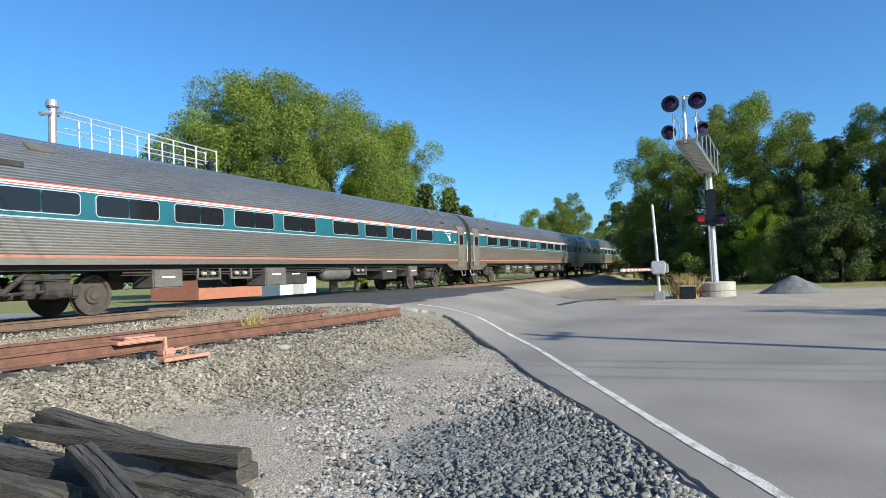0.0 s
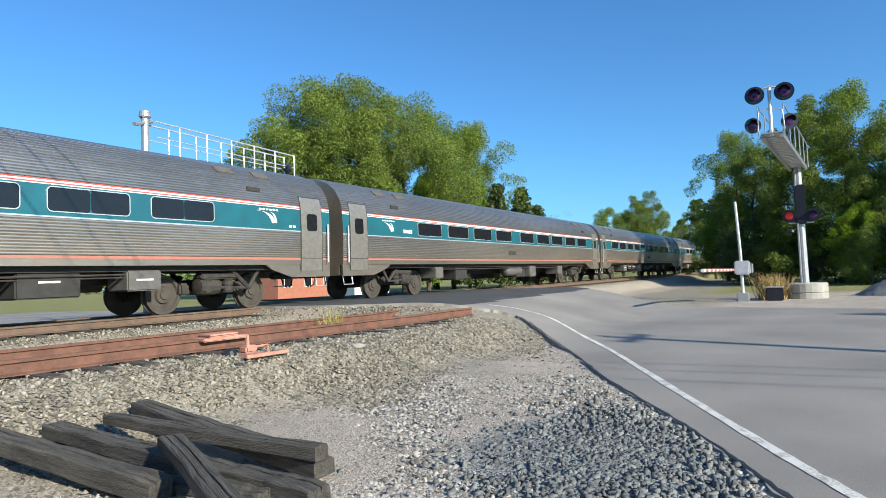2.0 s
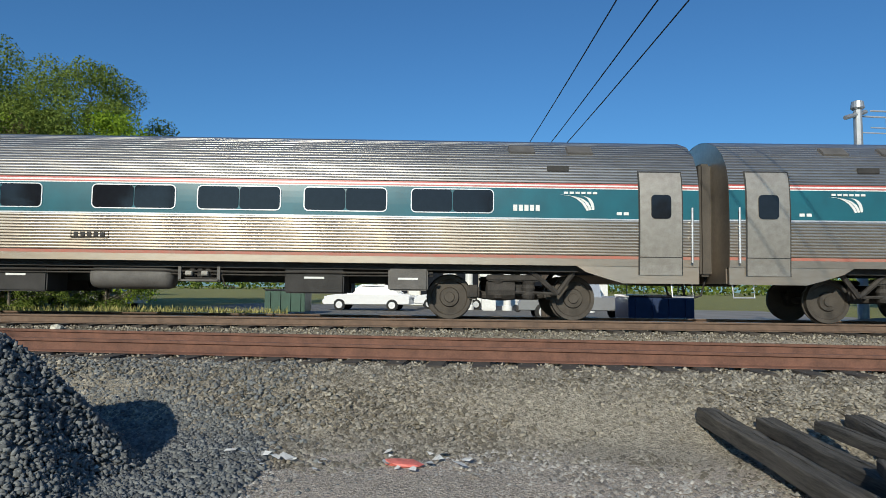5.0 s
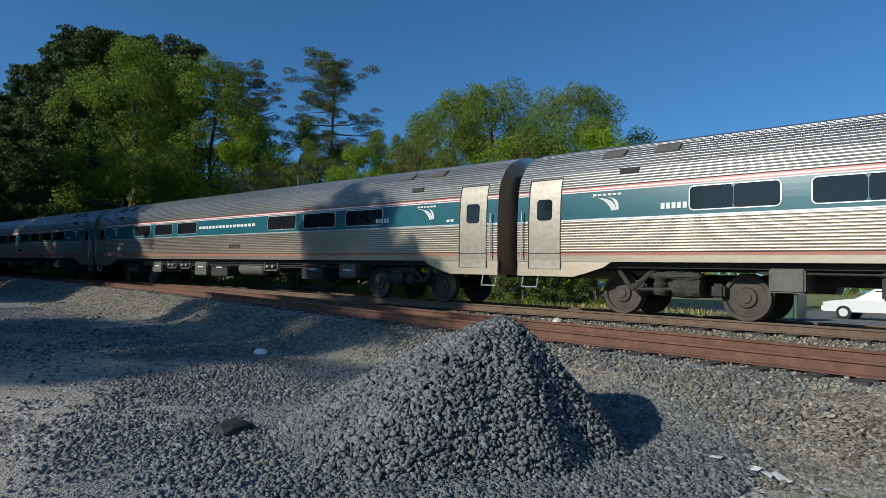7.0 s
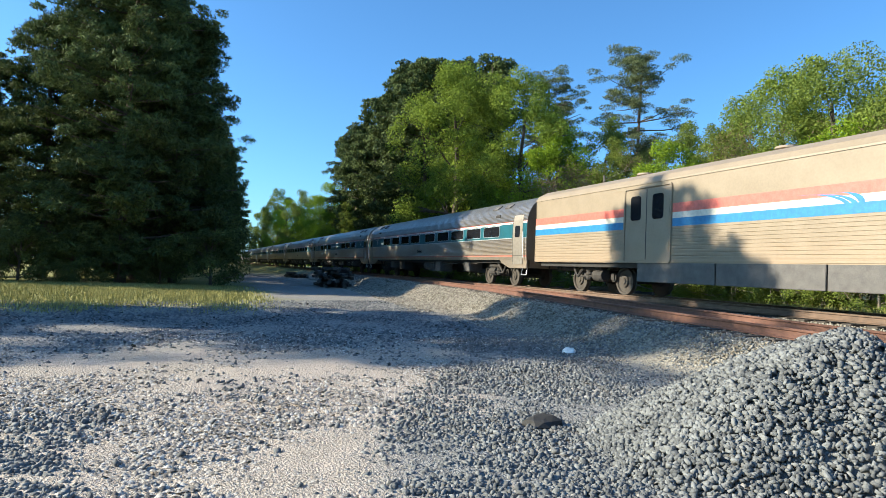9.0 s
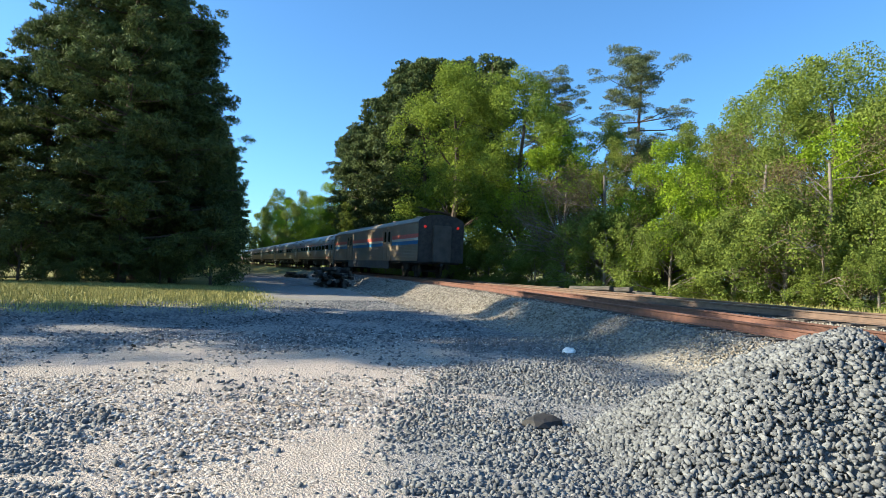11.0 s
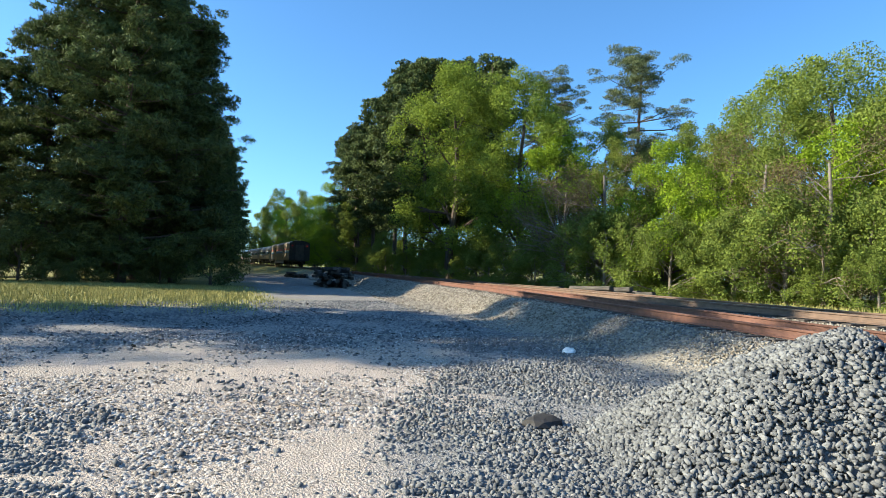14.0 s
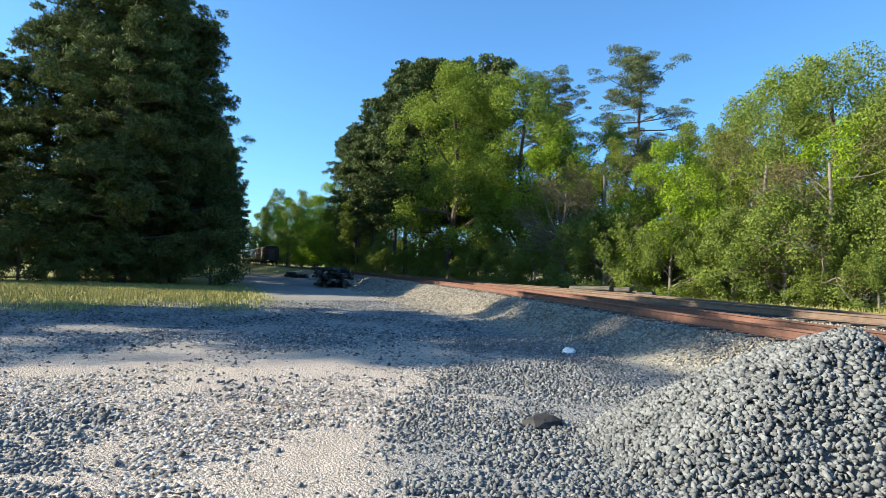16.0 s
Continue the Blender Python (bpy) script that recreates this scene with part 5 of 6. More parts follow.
def scatter_stones():
    rng = np.random.default_rng(32)
    # grey stones of the patch by the road
    n = 5200
    a, r = rng.uniform(0, 6.283, n), np.abs(rng.normal(0, 0.62, n))
    x, y = 5.0 + 1.55 * r * np.cos(a), 1.45 + r * np.sin(a) * 1.0
    x, y = x + (y - 1.45) * 0.35, y
    k = clear_of_road(x, y) & (x > 2.0)
    x, y = x[k], y[k]
    me = stone_mesh("loose_stone", np.stack([x, y, land(x, y) + 0.012], 1), rng.uniform(0.03, 0.08, len(x)), M["stone"], rng)
    tagged(new("loose_stone", me), "patch of loose grey crushed stone beside the road", "gravel", kind="stuff")
    # grey stones of the yard
    n = 95000
    d = 2.2 + 13 * rng.uniform(0, 1, n) ** 1.5
    a = rng.uniform(radians(5), radians(118), n)
    x, y = -d * np.sin(a), d * np.cos(a)
    w = np.sin(x * 1.1 + 2) * 0.5 + np.sin(y * 1.7 + x * 0.6) * 0.4
    g = sm(0, 0.9, y - (0.6 + 0.56 * np.maximum(-4.2 - x, 0)) + 0.6 * w) * (1 - sm(-2.4, -1.0, x + 0.4 * w)) + 0.015 + 0.95 * (1 - sm(-1.0, -0.5, y + 0.25 * w + 0.12 * (x + 4.6))) * sm(-7.5, -5.6, x) + 0.2 * sm(0.25, 0.7, np.sin(x * 0.7 + 1.2) * np.sin(y * 0.9 - x * 0.25)) * sm(-0.2, 0.6, y) 
    k = (rng.uniform(0, 1, n) < g) & (y < siding_y(x) - 1.2) & (y > -3)
    x, y = x[k], y[k]
    me = stone_mesh("loose_stone", np.stack([x, y, land(x, y) + heap_z(x, y) + 0.012], 1), rng.uniform(0.022, 0.07, len(x)), M["stone"], rng)
    tagged(new("loose_stone", me), "loose grey crushed stone spread over the yard", "gravel", kind="stuff")
    # smaller grey chips of the lane beyond
    n = 30000
    x, y = -rng.uniform(9.5, 30, n), rng.uniform(-8, 7.5, n)
    k = (rng.uniform(9.5, 14, n) < -x) & (y < siding_y(x) - 1.6) & (-x - y * 0.3 < 24)
    x, y = x[k], y[k]
    me = chip_mesh("loose_stone", np.stack([x, y, land(x, y)], 1), rng.uniform(0.04, 0.1, len(x)), M["stone"], rng)
    tagged(new("loose_stone", me), "grey stone chips over the lane beside the verge", "gravel", kind="stuff")
    # tan stones over the whole yard, thinning out on the bare dirt
    n = 210000
    d = 1.9 + 13 * rng.uniform(0, 1, n) ** 1.25
    a = rng.uniform(radians(-100), radians(115), n)
    x, y = -d * np.sin(a), d * np.cos(a)
    w = np.sin(x * 0.9 + 1) + np.sin(y * 1.2 - x * 0.5)
    k = clear_of_road(x, y) & (y < siding_y(x) - 1.0) & (y > -3) & (rng.uniform(0, 1.6, n) < 1.1 + 0.35 * w)
    x, y = x[k], y[k]
    slope = y > siding_y(x) - 3.4 + 0.5 * np.sin(x * 1.7)
    px, py = x[slope], y[slope]
    px, py = np.append(px, rng.uniform(-4, 13, 26000)), 0
    py = np.append(y[slope], siding_y(px[-26000:]) - rng.uniform(0.95, 3.3, 26000))
    me = chip_mesh("ballast_slope", np.stack([px, py, land(px, py) + heap_z(px, py) * 0.9], 1), rng.uniform(0.02, 0.075, len(px)), M["ballast"], rng)
    tagged(new("ballast_slope", me), "olive-grey ballast stones spilling down the shoulder", "ballast", kind="stuff")
    x, y = x[~slope], y[~slope]
    me = chip_mesh("pebble", np.stack([x, y, land(x, y) + heap_z(x, y) * 0.9], 1), rng.uniform(0.015, 0.06, len(x)), M["pebble"], rng)
    tagged(new("pebble", me), "small tan ballast stones strewn over the yard", "gravel", kind="stuff")
    n = 16000
    x = rng.uniform(-30, -9, n)
    y = siding_y(x) - rng.uniform(0.9, 3.6, n)
    me = chip_mesh("ballast_slope", np.stack([x, y, land(x, y)], 1), rng.uniform(0.04, 0.11, n), M["ballast"], rng)
    tagged(new("ballast_slope", me), "rough ballast stones on the bank of the siding", "ballast", kind="stuff")
    # ballast of both tracks
    n = 30000
    x = rng.uniform(-22, 13, n)
    y = siding_y(x) + rng.uniform(-2.6, 5.5, n)
    z = land(x, y) + 0.015
    x2 = rng.uniform(-60, -20, 16000)
    y2 = siding_y(x2) + rng.uniform(-4.2, 1.2, 16000)
    me = chip_mesh("ballast", np.stack([x2, y2, land(x2, y2)], 1), rng.uniform(0.06, 0.15, 16000), M["ballast"], rng)
    tagged(new("ballast", me), "dusty stone ballast along the far tracks", "ballast", kind="stuff")
    me = stone_mesh("ballast", np.stack([x, y, z], 1), rng.uniform(0.025, 0.07, n), M["ballast"], rng)
    tagged(new("ballast", me), "dusty stone ballast round the ties", "ballast", kind="stuff")


scatter_stones()


# ---------- yard things ----------
def make_timber(x0, y0, x1, y1, z0, z1, w=0.22, h=0.17, seed=0):
    rng = np.random.default_rng(seed)
    a, b = Vector((x0, y0, 0)), Vector((x1, y1, 0))
    L = (b - a).length
    w, h = w * 0.9, h * 0.84
    z0, z1 = max(z0, float(land(x0, y0)) + 0.01), max(z1, float(land(x1, y1)) + 0.01)
    bm = bmesh.new()
    n = 12
    rings = []
    for i in range(n + 1):
        x = L * (i / n - 0.5) + (rng.normal(0, 0.02) if i in (0, n) else 0)
        ww, hh = w * (1 + rng.normal(0, 0.03)), h * (1 + rng.normal(0, 0.04))
        bend = 0.008 * math.sin(i * 0.5 + seed)
        pts = [(-ww / 2, 0.006), (-ww / 2 + 0.008, 0), (ww / 2 - 0.008, 0), (ww / 2, 0.006), (ww / 2, hh - 0.012 - abs(rng.normal(0, 0.008))), (ww / 2 - 0.015, hh), (ww * 0.14, hh), (ww * 0.1, hh - 0.01 - abs(rng.normal(0, 0.03))), (ww * 0.05, hh), (-ww * 0.2, hh - 0.004), (-ww * 0.23, hh - abs(rng.normal(0, 0.025))), (-ww * 0.27, hh), (-ww / 2 + 0.012, hh), (-ww / 2, hh - 0.012)]
        rings.append([bm.verts.new((x, p + bend, q + rng.normal(0, 0.003))) for p, q in pts])
    k = len(rings[0])
    for r0, r1 in zip(rings, rings[1:]):
        for j in range(k):
            bm.faces.new((r0[j], r0[(j + 1) % k], r1[(j + 1) % k], r1[j]))
    bm.faces.new(rings[0])
    bm.faces.new(rings[-1][::-1])
    ob = solo("railroad_tie", bm, M["timber"], "weathered split creosoted tie thrown on a pile", "timber", "old ties on the pile")
    c = (a + b) / 2
    ob.matrix_basis = pose(c.x, c.y, (z0 + z1) / 2, rng.uniform(-5, 5), 0, math.degrees(math.atan2((b - a).y, (b - a).x))) @ pose(0, 0, 0, 0, -math.degrees(math.atan2(z1 - z0, L)), 0)
    return ob


for i, row in enumerate([
    (2.76, 6.3, 2.84, 3.94, 0.16, 0.0, 0.22, 0.18),
    (3.28, 6.15, 3.13, 4.08, 0.15, 0.12, 0.2, 0.15),
    (3.67, 5.89, 3.59, 3.14, 0.2, 0.18, 0.16, 0.12),
    (4.16, 6.14, 3.64, 3.18, 0.04, 0.04, 0.22, 0.16),
    (3.28, 4.18, 3.14, 2.78, 0.03, 0.03, 0.22, 0.17),
    (3.03, 4.2, 3.06, 3.11, 0.02, 0.02, 0.2, 0.12),
    (3.11, 4.22, 2.39, 2.66, 0.3, 0.18, 0.19, 0.12),
]):
    make_timber(*row, seed=i)


def make_derail():
    t = thing("switch_stand", "small faded orange ground-throw switch stand beside the siding", "switch stand", at=pose(6.25, 6.75, 0.44, 0, 0, -6) @ Matrix.Scale(0.8, 4))
    bm = bmesh.new()
    box(bm, -0.55, 0.45, -0.4, -0.2, -0.12, 0.03, 0.015)
    part("head_tie", bm, M["under"], t, "blackened long head tie")
    part("head_tie", box(bmesh.new(), -0.5, 0.9, 0.1, 0.3, -0.12, 0.04, 0.015), M["under"], t, "blackened long head tie")
    part("base", box(bmesh.new(), -0.22, 0.22, -0.35, 0.25, 0.08, 0.13, 0.01), M["orange"], t)
    bm = box(bmesh.new(), -0.12, 0.12, -0.1, 0.12, 0.13, 0.26, 0.03)
    part("housing", bm, M["orange"], t)
    part("spindle", tube(bmesh.new(), [(-0.02, 0, 0.24), (-0.02, 0, 0.44)], 0.035, 10, 0.025), M["orange"], t)
    bm = tube(bmesh.new(), [(0.1, -0.05, 0.22), (0.32, -0.1, 0.24), (0.34, -0.12, 0.02)], 0.025, 6)
    part("throw_lever", bm, M["orange"], t)
    bm = tube(bmesh.new(), [(-0.05, 0.1, 0.1), (-0.6, 0.4, 0.1), (-0.2, 1.3, 0.12)], 0.025, 6)
    part("connecting_rod", bm, M["orange"], t)
    part("bar", box(bmesh.new(), -0.35, 0.55, -0.42, -0.36, 0.08, 0.14, 0.01), M["orange"], t)
    bm = bmesh.new()
    lathe(bm, [(0.12, 0), (0.13, 0.06), (0.1, 0.14), (0.05, 0.17)], 12, Matrix.Translation((-0.32, 0.1, 0.06)))
    part("lamp_stub", bm, M["black"], t)
    p = thing("derail_block", "faded orange derail plate lying over the rail", "derail", at=pose(6.35, 7.5, 0.7, 0, 0, -6) @ Matrix.Scale(0.72, 4))
    part("plate", box(bmesh.new(), -0.5, 0.55, -0.3, 0.15, 0, 0.07, 0.02), M["orange"], p)
    part("wedge", box(bmesh.new(), -0.3, 0.4, -0.2, 0.3, 0.07, 0.13, 0.03), M["orange"], p)


make_derail()


def lamp_head(parent, x, y, z, lit=False, r=0.15, face=180):
    """A crossing lamp: round backing, hood and red lens, facing along -x turned by face."""
    m = pose(x, y, z, 0, 0, face) @ pose(0, 0, 0, 0, 90, 0)
    b = part("lamp_backing", lathe(bmesh.new(), [(r * 0.6, -0.14), (r * 0.95, -0.08), (r * 1.7, -0.02), (r * 1.7, 0.0), (r, 0.0)], 20, m), M["black"], parent)
    bm = bmesh.new()
    k = 18
    rings = []
    for i in range(k + 1):
        a = math.pi * (0.0 + i / k)
        for d in (0.0, 0.2):
            rings.append(bm.verts.new(m @ Vector((-math.sin(a) * r * 1.02, math.cos(a) * r * 1.02, d * (0.6 + 0.4 * math.sin(a))))))
    for i in range(k):
        bm.faces.new((rings[2 * i], rings[2 * i + 1], rings[2 * i + 3], rings[2 * i + 2]))
    part("lamp_hood", bm, M["black"], b)
    part("lamp_lens", lathe(bmesh.new(), [(r * 0.98, 0.0), (r * 0.9, 0.02), (r * 0.5, 0.04), (0.01, 0.05)], 18, m), M["redlight" if lit else "lens"], b)
    return b


def make_signal():
    gx, gy = 29.3, -0.15
    gz = float(land(gx, gy))
    t = thing("crossing_signal", "galvanised cantilever crossing signal with red flashing lamps", "railway signal", at=pose(gx, gy, gz))
    part("foundation", lathe(bmesh.new(), [(0.8, -0.1), (0.8, 0.2), (0.76, 0.23), (0.8, 0.26), (0.8, 0.58), (0.74, 0.62)], 24), M["concrete"], t, "round concrete foundation ring")
    bm = tube(bmesh.new(), [(0, 0, 0.45), (-0.02, 0.02, 3.0), (-0.1, 0.02, 5.6)], 0.16, 14, 0.13)
    lathe(bm, [(0.3, 0.5), (0.3, 0.54), (0.2, 0.56)], 14)
    part("mast", bm, M["galv"], t)
    part("conduit", tube(bmesh.new(), [(-0.24, 0.12, 0.5), (-0.25, 0.13, 5.2)], 0.035, 6), M["galv"], t)
    part("control_wrap", box(bmesh.new(), -0.28, 0.1, -0.2, 0.2, 3.0, 4.6, 0.04), M["black"], t, "black junction boxes and cable on the mast")
    ax, ay = -6.9, 0.7
    for s in (-0.28, 0.28):
        part("arm_beam", tube(bmesh.new(), [(0, s, 5.25), (ax, ay + s, 5.5)], 0.06, 8), M["galv"], t)
        part("hand_rail", tube(bmesh.new(), [(0.3, s * 1.3, 6.3), (ax, ay + s * 1.3, 6.5)], 0.022, 6), M["galv"], t)
        for k in range(6):
            f = k / 5
            part("rail_post", tube(bmesh.new(), [(ax * f, ay * f + s * 1.3, 5.3 + 0.25 * f), (ax * f, ay * f + s * 1.3, 6.3 + 0.2 * f)], 0.018, 6), M["galv"], t)
    for k in range(23):
        f = k / 22.5
        part("walkway_slat", box(bmesh.new(), ax * f - 0.27, ax * f - 0.0, ay * f - 0.32, ay * f + 0.32, 5.33 + 0.25 * f, 5.37 + 0.25 * f), M["galv"], t)
    part("mast_head", tube(bmesh.new(), [(ax, ay, 5.5), (ax, ay, 7.05)], 0.055, 10), M["alu"], t)
    part("cross_arm", tube(bmesh.new(), [(ax, ay - 0.36, 7.0), (ax, ay, 7.1), (ax, ay + 0.36, 7.0)], 0.035, 8), M["alu"], t)
    for s in (-0.42, 0.42):
        lamp_head(t, ax - 0.12, ay + s, 6.85, False, 0.17, 180)
        part("brace", tube(bmesh.new(), [(ax, ay, 6.4), (ax - 0.05, ay + s * 0.8, 6.3), (ax - 0.05, ay + s * 0.9, 5.7)], 0.02, 6), M["alu"], t)
        lamp_head(t, ax + 0.2, ay + s * 1.25, 5.95, False, 0.15, 200)
    for s in (-0.42, 0.42):
        lamp_head(t, -0.28, s, 3.35, s > 0, 0.15, 175)
    part("lamp_bar", tube(bmesh.new(), [(-0.2, -0.45, 3.05), (-0.2, 0.45, 3.05)], 0.035, 8), M["galv"], t)
    part("bell", lathe(bmesh.new(), [(0.05, 2.8), (0.14, 2.78), (0.15, 2.7), (0.1, 2.66)], 14, Matrix.Translation((-0.2, 0.4, 0))), M["black"], t)
    # gate on its own mast
    gx, gy = 27.3, 2.0
    gz = float(land(gx, gy))
    g = thing("crossing_gate", "lowered crossing gate with red and white striped arm", "crossing gate", at=pose(gx, gy, gz))
    part("mast", tube(bmesh.new(), [(0, 0, 0), (-0.02, 0.02, 2), (-0.05, 0.1, 3.95)], 0.065, 10, 0.05), M["alu"], g)
    part("base", box(bmesh.new(), -0.2, 0.2, -0.2, 0.2, -0.05, 0.35, 0.03), M["galv"], g)
    part("mechanism", box(bmesh.new(), -0.25, 0.25, -0.3, 0.25, 1.05, 1.6, 0.05), M["alu"], g)
    part("counterweight", box(bmesh.new(), 0.2, 0.9, -0.36, -0.3, 1.1, 1.5, 0.03), M["galv"], g)
    arm = part("arm", tube(bmesh.new(), [(-0.2, 0.3, 1.25), (-6.6, 0.62, 1.3)], 0.055, 8), M["white"], g)
    for k in range(8):
        f0, f1 = (k * 2 + 0.5) / 16.5, (k * 2 + 1.5) / 16.5
        part("red_band", tube(bmesh.new(), [(-0.2 - 6.4 * f0, 0.3 + 0.32 * f0, 1.25 + 0.05 * f0), (-0.2 - 6.4 * f1, 0.3 + 0.32 * f1, 1.25 + 0.05 * f1)], 0.058, 8), M["red"], arm)
    box_t = thing("relay_box", "small dark relay box and bucket by the mast", "relay box", at=pose(27.6, 0.9, float(land(27.6, 0.9))))
    part("case", box(bmesh.new(), -0.25, 0.25, -0.3, 0.3, 0, 0.5, 0.03), M["black"], box_t)
    part("lid", box(bmesh.new(), -0.28, 0.28, -0.33, 0.33, 0.5, 0.54, 0.01), M["galv"], box_t)
    # far cantilever beyond the line
    fx, fy = 13.4, 19.2
    fz = float(land(fx, fy))
    c = thing("crossing_signal", "galvanised cantilever signal mast with a railed walkway", "railway signal", at=pose(fx, fy, fz))
    H = 7.5 - fz
    part("mast", tube(bmesh.new(), [(0, 0, 0), (0, 0, H - 0.2)], 0.16, 14, 0.12), M["galv"], c)
    part("mast_cap", lathe(bmesh.new(), [(0.15, H - 0.2), (0.2, H - 0.15), (0.17, H + 0.05), (0.05, H + 0.1)], 14), M["galv"], c)
    part("mast_cross", tube(bmesh.new(), [(-0.6, -0.3, H - 0.55), (0.4, 0.2, H - 0.2)], 0.07, 8), M["galv"], c)
    for s in (-0.3, 0.3):
        part("arm_beam", tube(bmesh.new(), [(0, s, H - 1.5), (7.4, 0.45 + s, H - 1.45)], 0.06, 8), M["galv"], c)
        part("hand_rail", tube(bmesh.new(), [(0.2, s, H - 0.32), (7.4, 0.45 + s, H - 0.37)], 0.028, 6), M["alu"], c)
        part("knee_rail", tube(bmesh.new(), [(0.2, s, H - 0.85), (7.4, 0.45 + s, H - 0.9)], 0.02, 6), M["alu"], c)
        for k in range(6):
            x = 1.2 + k * 1.24
            part("rail_post", tube(bmesh.new(), [(x, 0.06 * x + s, H - 1.5), (x, 0.06 * x + s, H - 0.34)], 0.026, 6), M["alu"], c)
    part("walkway", box(bmesh.new(), 0, 7.4, -0.3, 0.7, H - 1.46, H - 1.42), M["galv"], c)
    lamp_head(c, 7.0, 0.1, H - 1.0, False, 0.15, 120)
    lamp_head(c, 7.4, 0.6, H - 1.0, False, 0.15, 120)


make_signal()


def make_pole(x, y, h, arm, label):
    t = thing("utility_pole", label, "utility pole", at=pose(x, y, float(land(x, y))))
    part("post", tube(bmesh.new(), [(0, 0, -0.1), (0, 0, h)], 0.17, 12, 0.12), M["bark"], t)
    part("cross_arm", box(bmesh.new(), -arm, arm, -0.06, 0.06, h - 0.45, h - 0.32, 0.01), M["tie"], t)
    for k in (-0.9, 0, 0.9):
        part("insulator", lathe(bmesh.new(), [(0.03, h - 0.32), (0.05, h - 0.28), (0.05, h - 0.2), (0.03, h - 0.16)], 10, Matrix.Translation((k * arm, 0, 0))), M["black"], t)
    return t


POLE_A, POLE_B, POLE_C = (4.3, 23.6, 6.9), (8.0, -14.5, 9.0), (4.0, -24.0, 9.0)
make_pole(POLE_A[0], POLE_A[1], 6.55, 0.75, "wooden utility pole with a cross-arm beyond the line")
make_pole(POLE_B[0], POLE_B[1], 9.0, 0.75, "wooden utility pole by the road")
make_pole(POLE_C[0], POLE_C[1], 9.0, 0.75, "wooden utility pole carrying three wires")
for k in (-0.7, 0.1, 0.7):
    pts = []
    a, b = Vector(POLE_A) + Vector((k, 0, 0.1)), Vector(POLE_C) + Vector((k, 0, 0.1))
    for i in range(17):
        f = i / 16
        q = a.lerp(b, f)
        q.z -= 0.5 * 4 * f * (1 - f)
        pts.append(q)
    solo("overhead_wire", tube(bmesh.new(), pts, 0.016, 6), M["wire"], "thin black overhead wire strung between poles", "wire", "overhead wires")


# ---------- beyond the line ----------
def make_car(name, label, x, y, rz, body, length, pickup=False):
    t = thing(name, label, "car" if not pickup else "pickup truck", at=pose(x, y, float(land(x, y)), 0, 0, rz))
    w = 0.86 if not pickup else 0.95
    if pickup:
        side = [(-2.6, 0.45), (-2.62, 1.0), (-0.6, 1.02), (-0.5, 1.65), (0.55, 1.68), (1.15, 1.1), (2.45, 0.98), (2.6, 0.75), (2.6, 0.42)]
    else:
        side = [(-2.3, 0.35), (-2.34, 0.85), (-1.75, 0.95), (-1.15, 1.38), (0.25, 1.42), (1.0, 0.95), (2.1, 0.8), (2.3, 0.55), (2.28, 0.3)]
    k = length / 4.64 if not pickup else length / 5.22
    bm = bmesh.new()
    rings = []
    for yy, ins in ((-w, 0.06), (-w * 0.92, 0), (w * 0.92, 0), (w, 0.06)):
        rings.append([bm.verts.new((px * k * (1 - ins * 0.2), yy * (0.86 if pz > 1.2 else 1), pz - (ins if pz > 0.6 else -ins * 0.5))) for px, pz in side])
    for a, b in zip(rings, rings[1:]):
        for j in range(len(side)):
            bm.faces.new((a[j], a[(j + 1) % len(side)], b[(j + 1) % len(side)], b[j]))
    bm.faces.new(rings[0])
    bm.faces.new(rings[-1][::-1])
    b = part("body", bm, M[body], t)
    for s in (-1, 1):
        bm = bmesh.new()
        if pickup:
            pts = [(-0.42, 1.06), (-0.4, 1.55), (0.5, 1.57), (0.98, 1.1)]
        else:
            pts = [(-1.45, 0.98), (-1.0, 1.3), (0.2, 1.34), (0.75, 0.98)]
        vs = [bm.verts.new((px * k, s * (w * 0.93 if pz < 1.2 else w * 0.875), pz)) for px, pz in pts]
        bm.faces.new(vs)
        bmesh.ops.solidify(bm, geom=bm.faces[:], thickness=0.02)
        part("side_window", bm, M["glass"], t)
        for px in ((-1.55, 1.6) if pickup else (-1.4, 1.42)):
            r = 0.37 if pickup else 0.31
            wh = part("wheel", lathe(bmesh.new(), [(r * 0.6, -0.1), (r, -0.08), (r, 0.08), (r * 0.6, 0.1)], 18, pose(px * k, s * (w - 0.06), r, 90)), M["tyre"], t)
            part("rim", lathe(bmesh.new(), [(0.05, 0.0), (r * 0.55, 0.02), (r * 0.6, -0.02)], 14, pose(px * k, s * (w + 0.05), r, 90 * s)), M["alu"], wh)
    part("bumper", box(bmesh.new(), 2.2 * k if not pickup else 2.5 * k, 2.36 * k if not pickup else 2.68 * k, -w * 0.95, w * 0.95, 0.35, 0.6, 0.04), M["under"] if pickup else M[body], t)
    for s in (-1, 1):
        part("headlight", box(bmesh.new(), (2.14 if not pickup else 2.48) * k, (2.3 if not pickup else 2.62) * k, s * w * 0.72 - 0.13, s * w * 0.72 + 0.13, 0.62 if not pickup else 0.75, 0.76 if not pickup else 0.92, 0.02), M["alu"], t)
    return t


make_car("sedan", "white parked sedan across the line", -3.4, 34.2, 173, "carwhite", 4.7)
make_car("sedan", "white parked sedan beyond the first one", 1.2, 38, 183, "carwhite", 4.6)
make_car("pickup_truck", "silver-grey pickup truck parked by the line", 6.1, 25.3, 176, "carsilver", 5.3, True)
make_car("sedan", "white car parked near the trees", -16.5, 31.0, 170, "carwhite", 4.6)


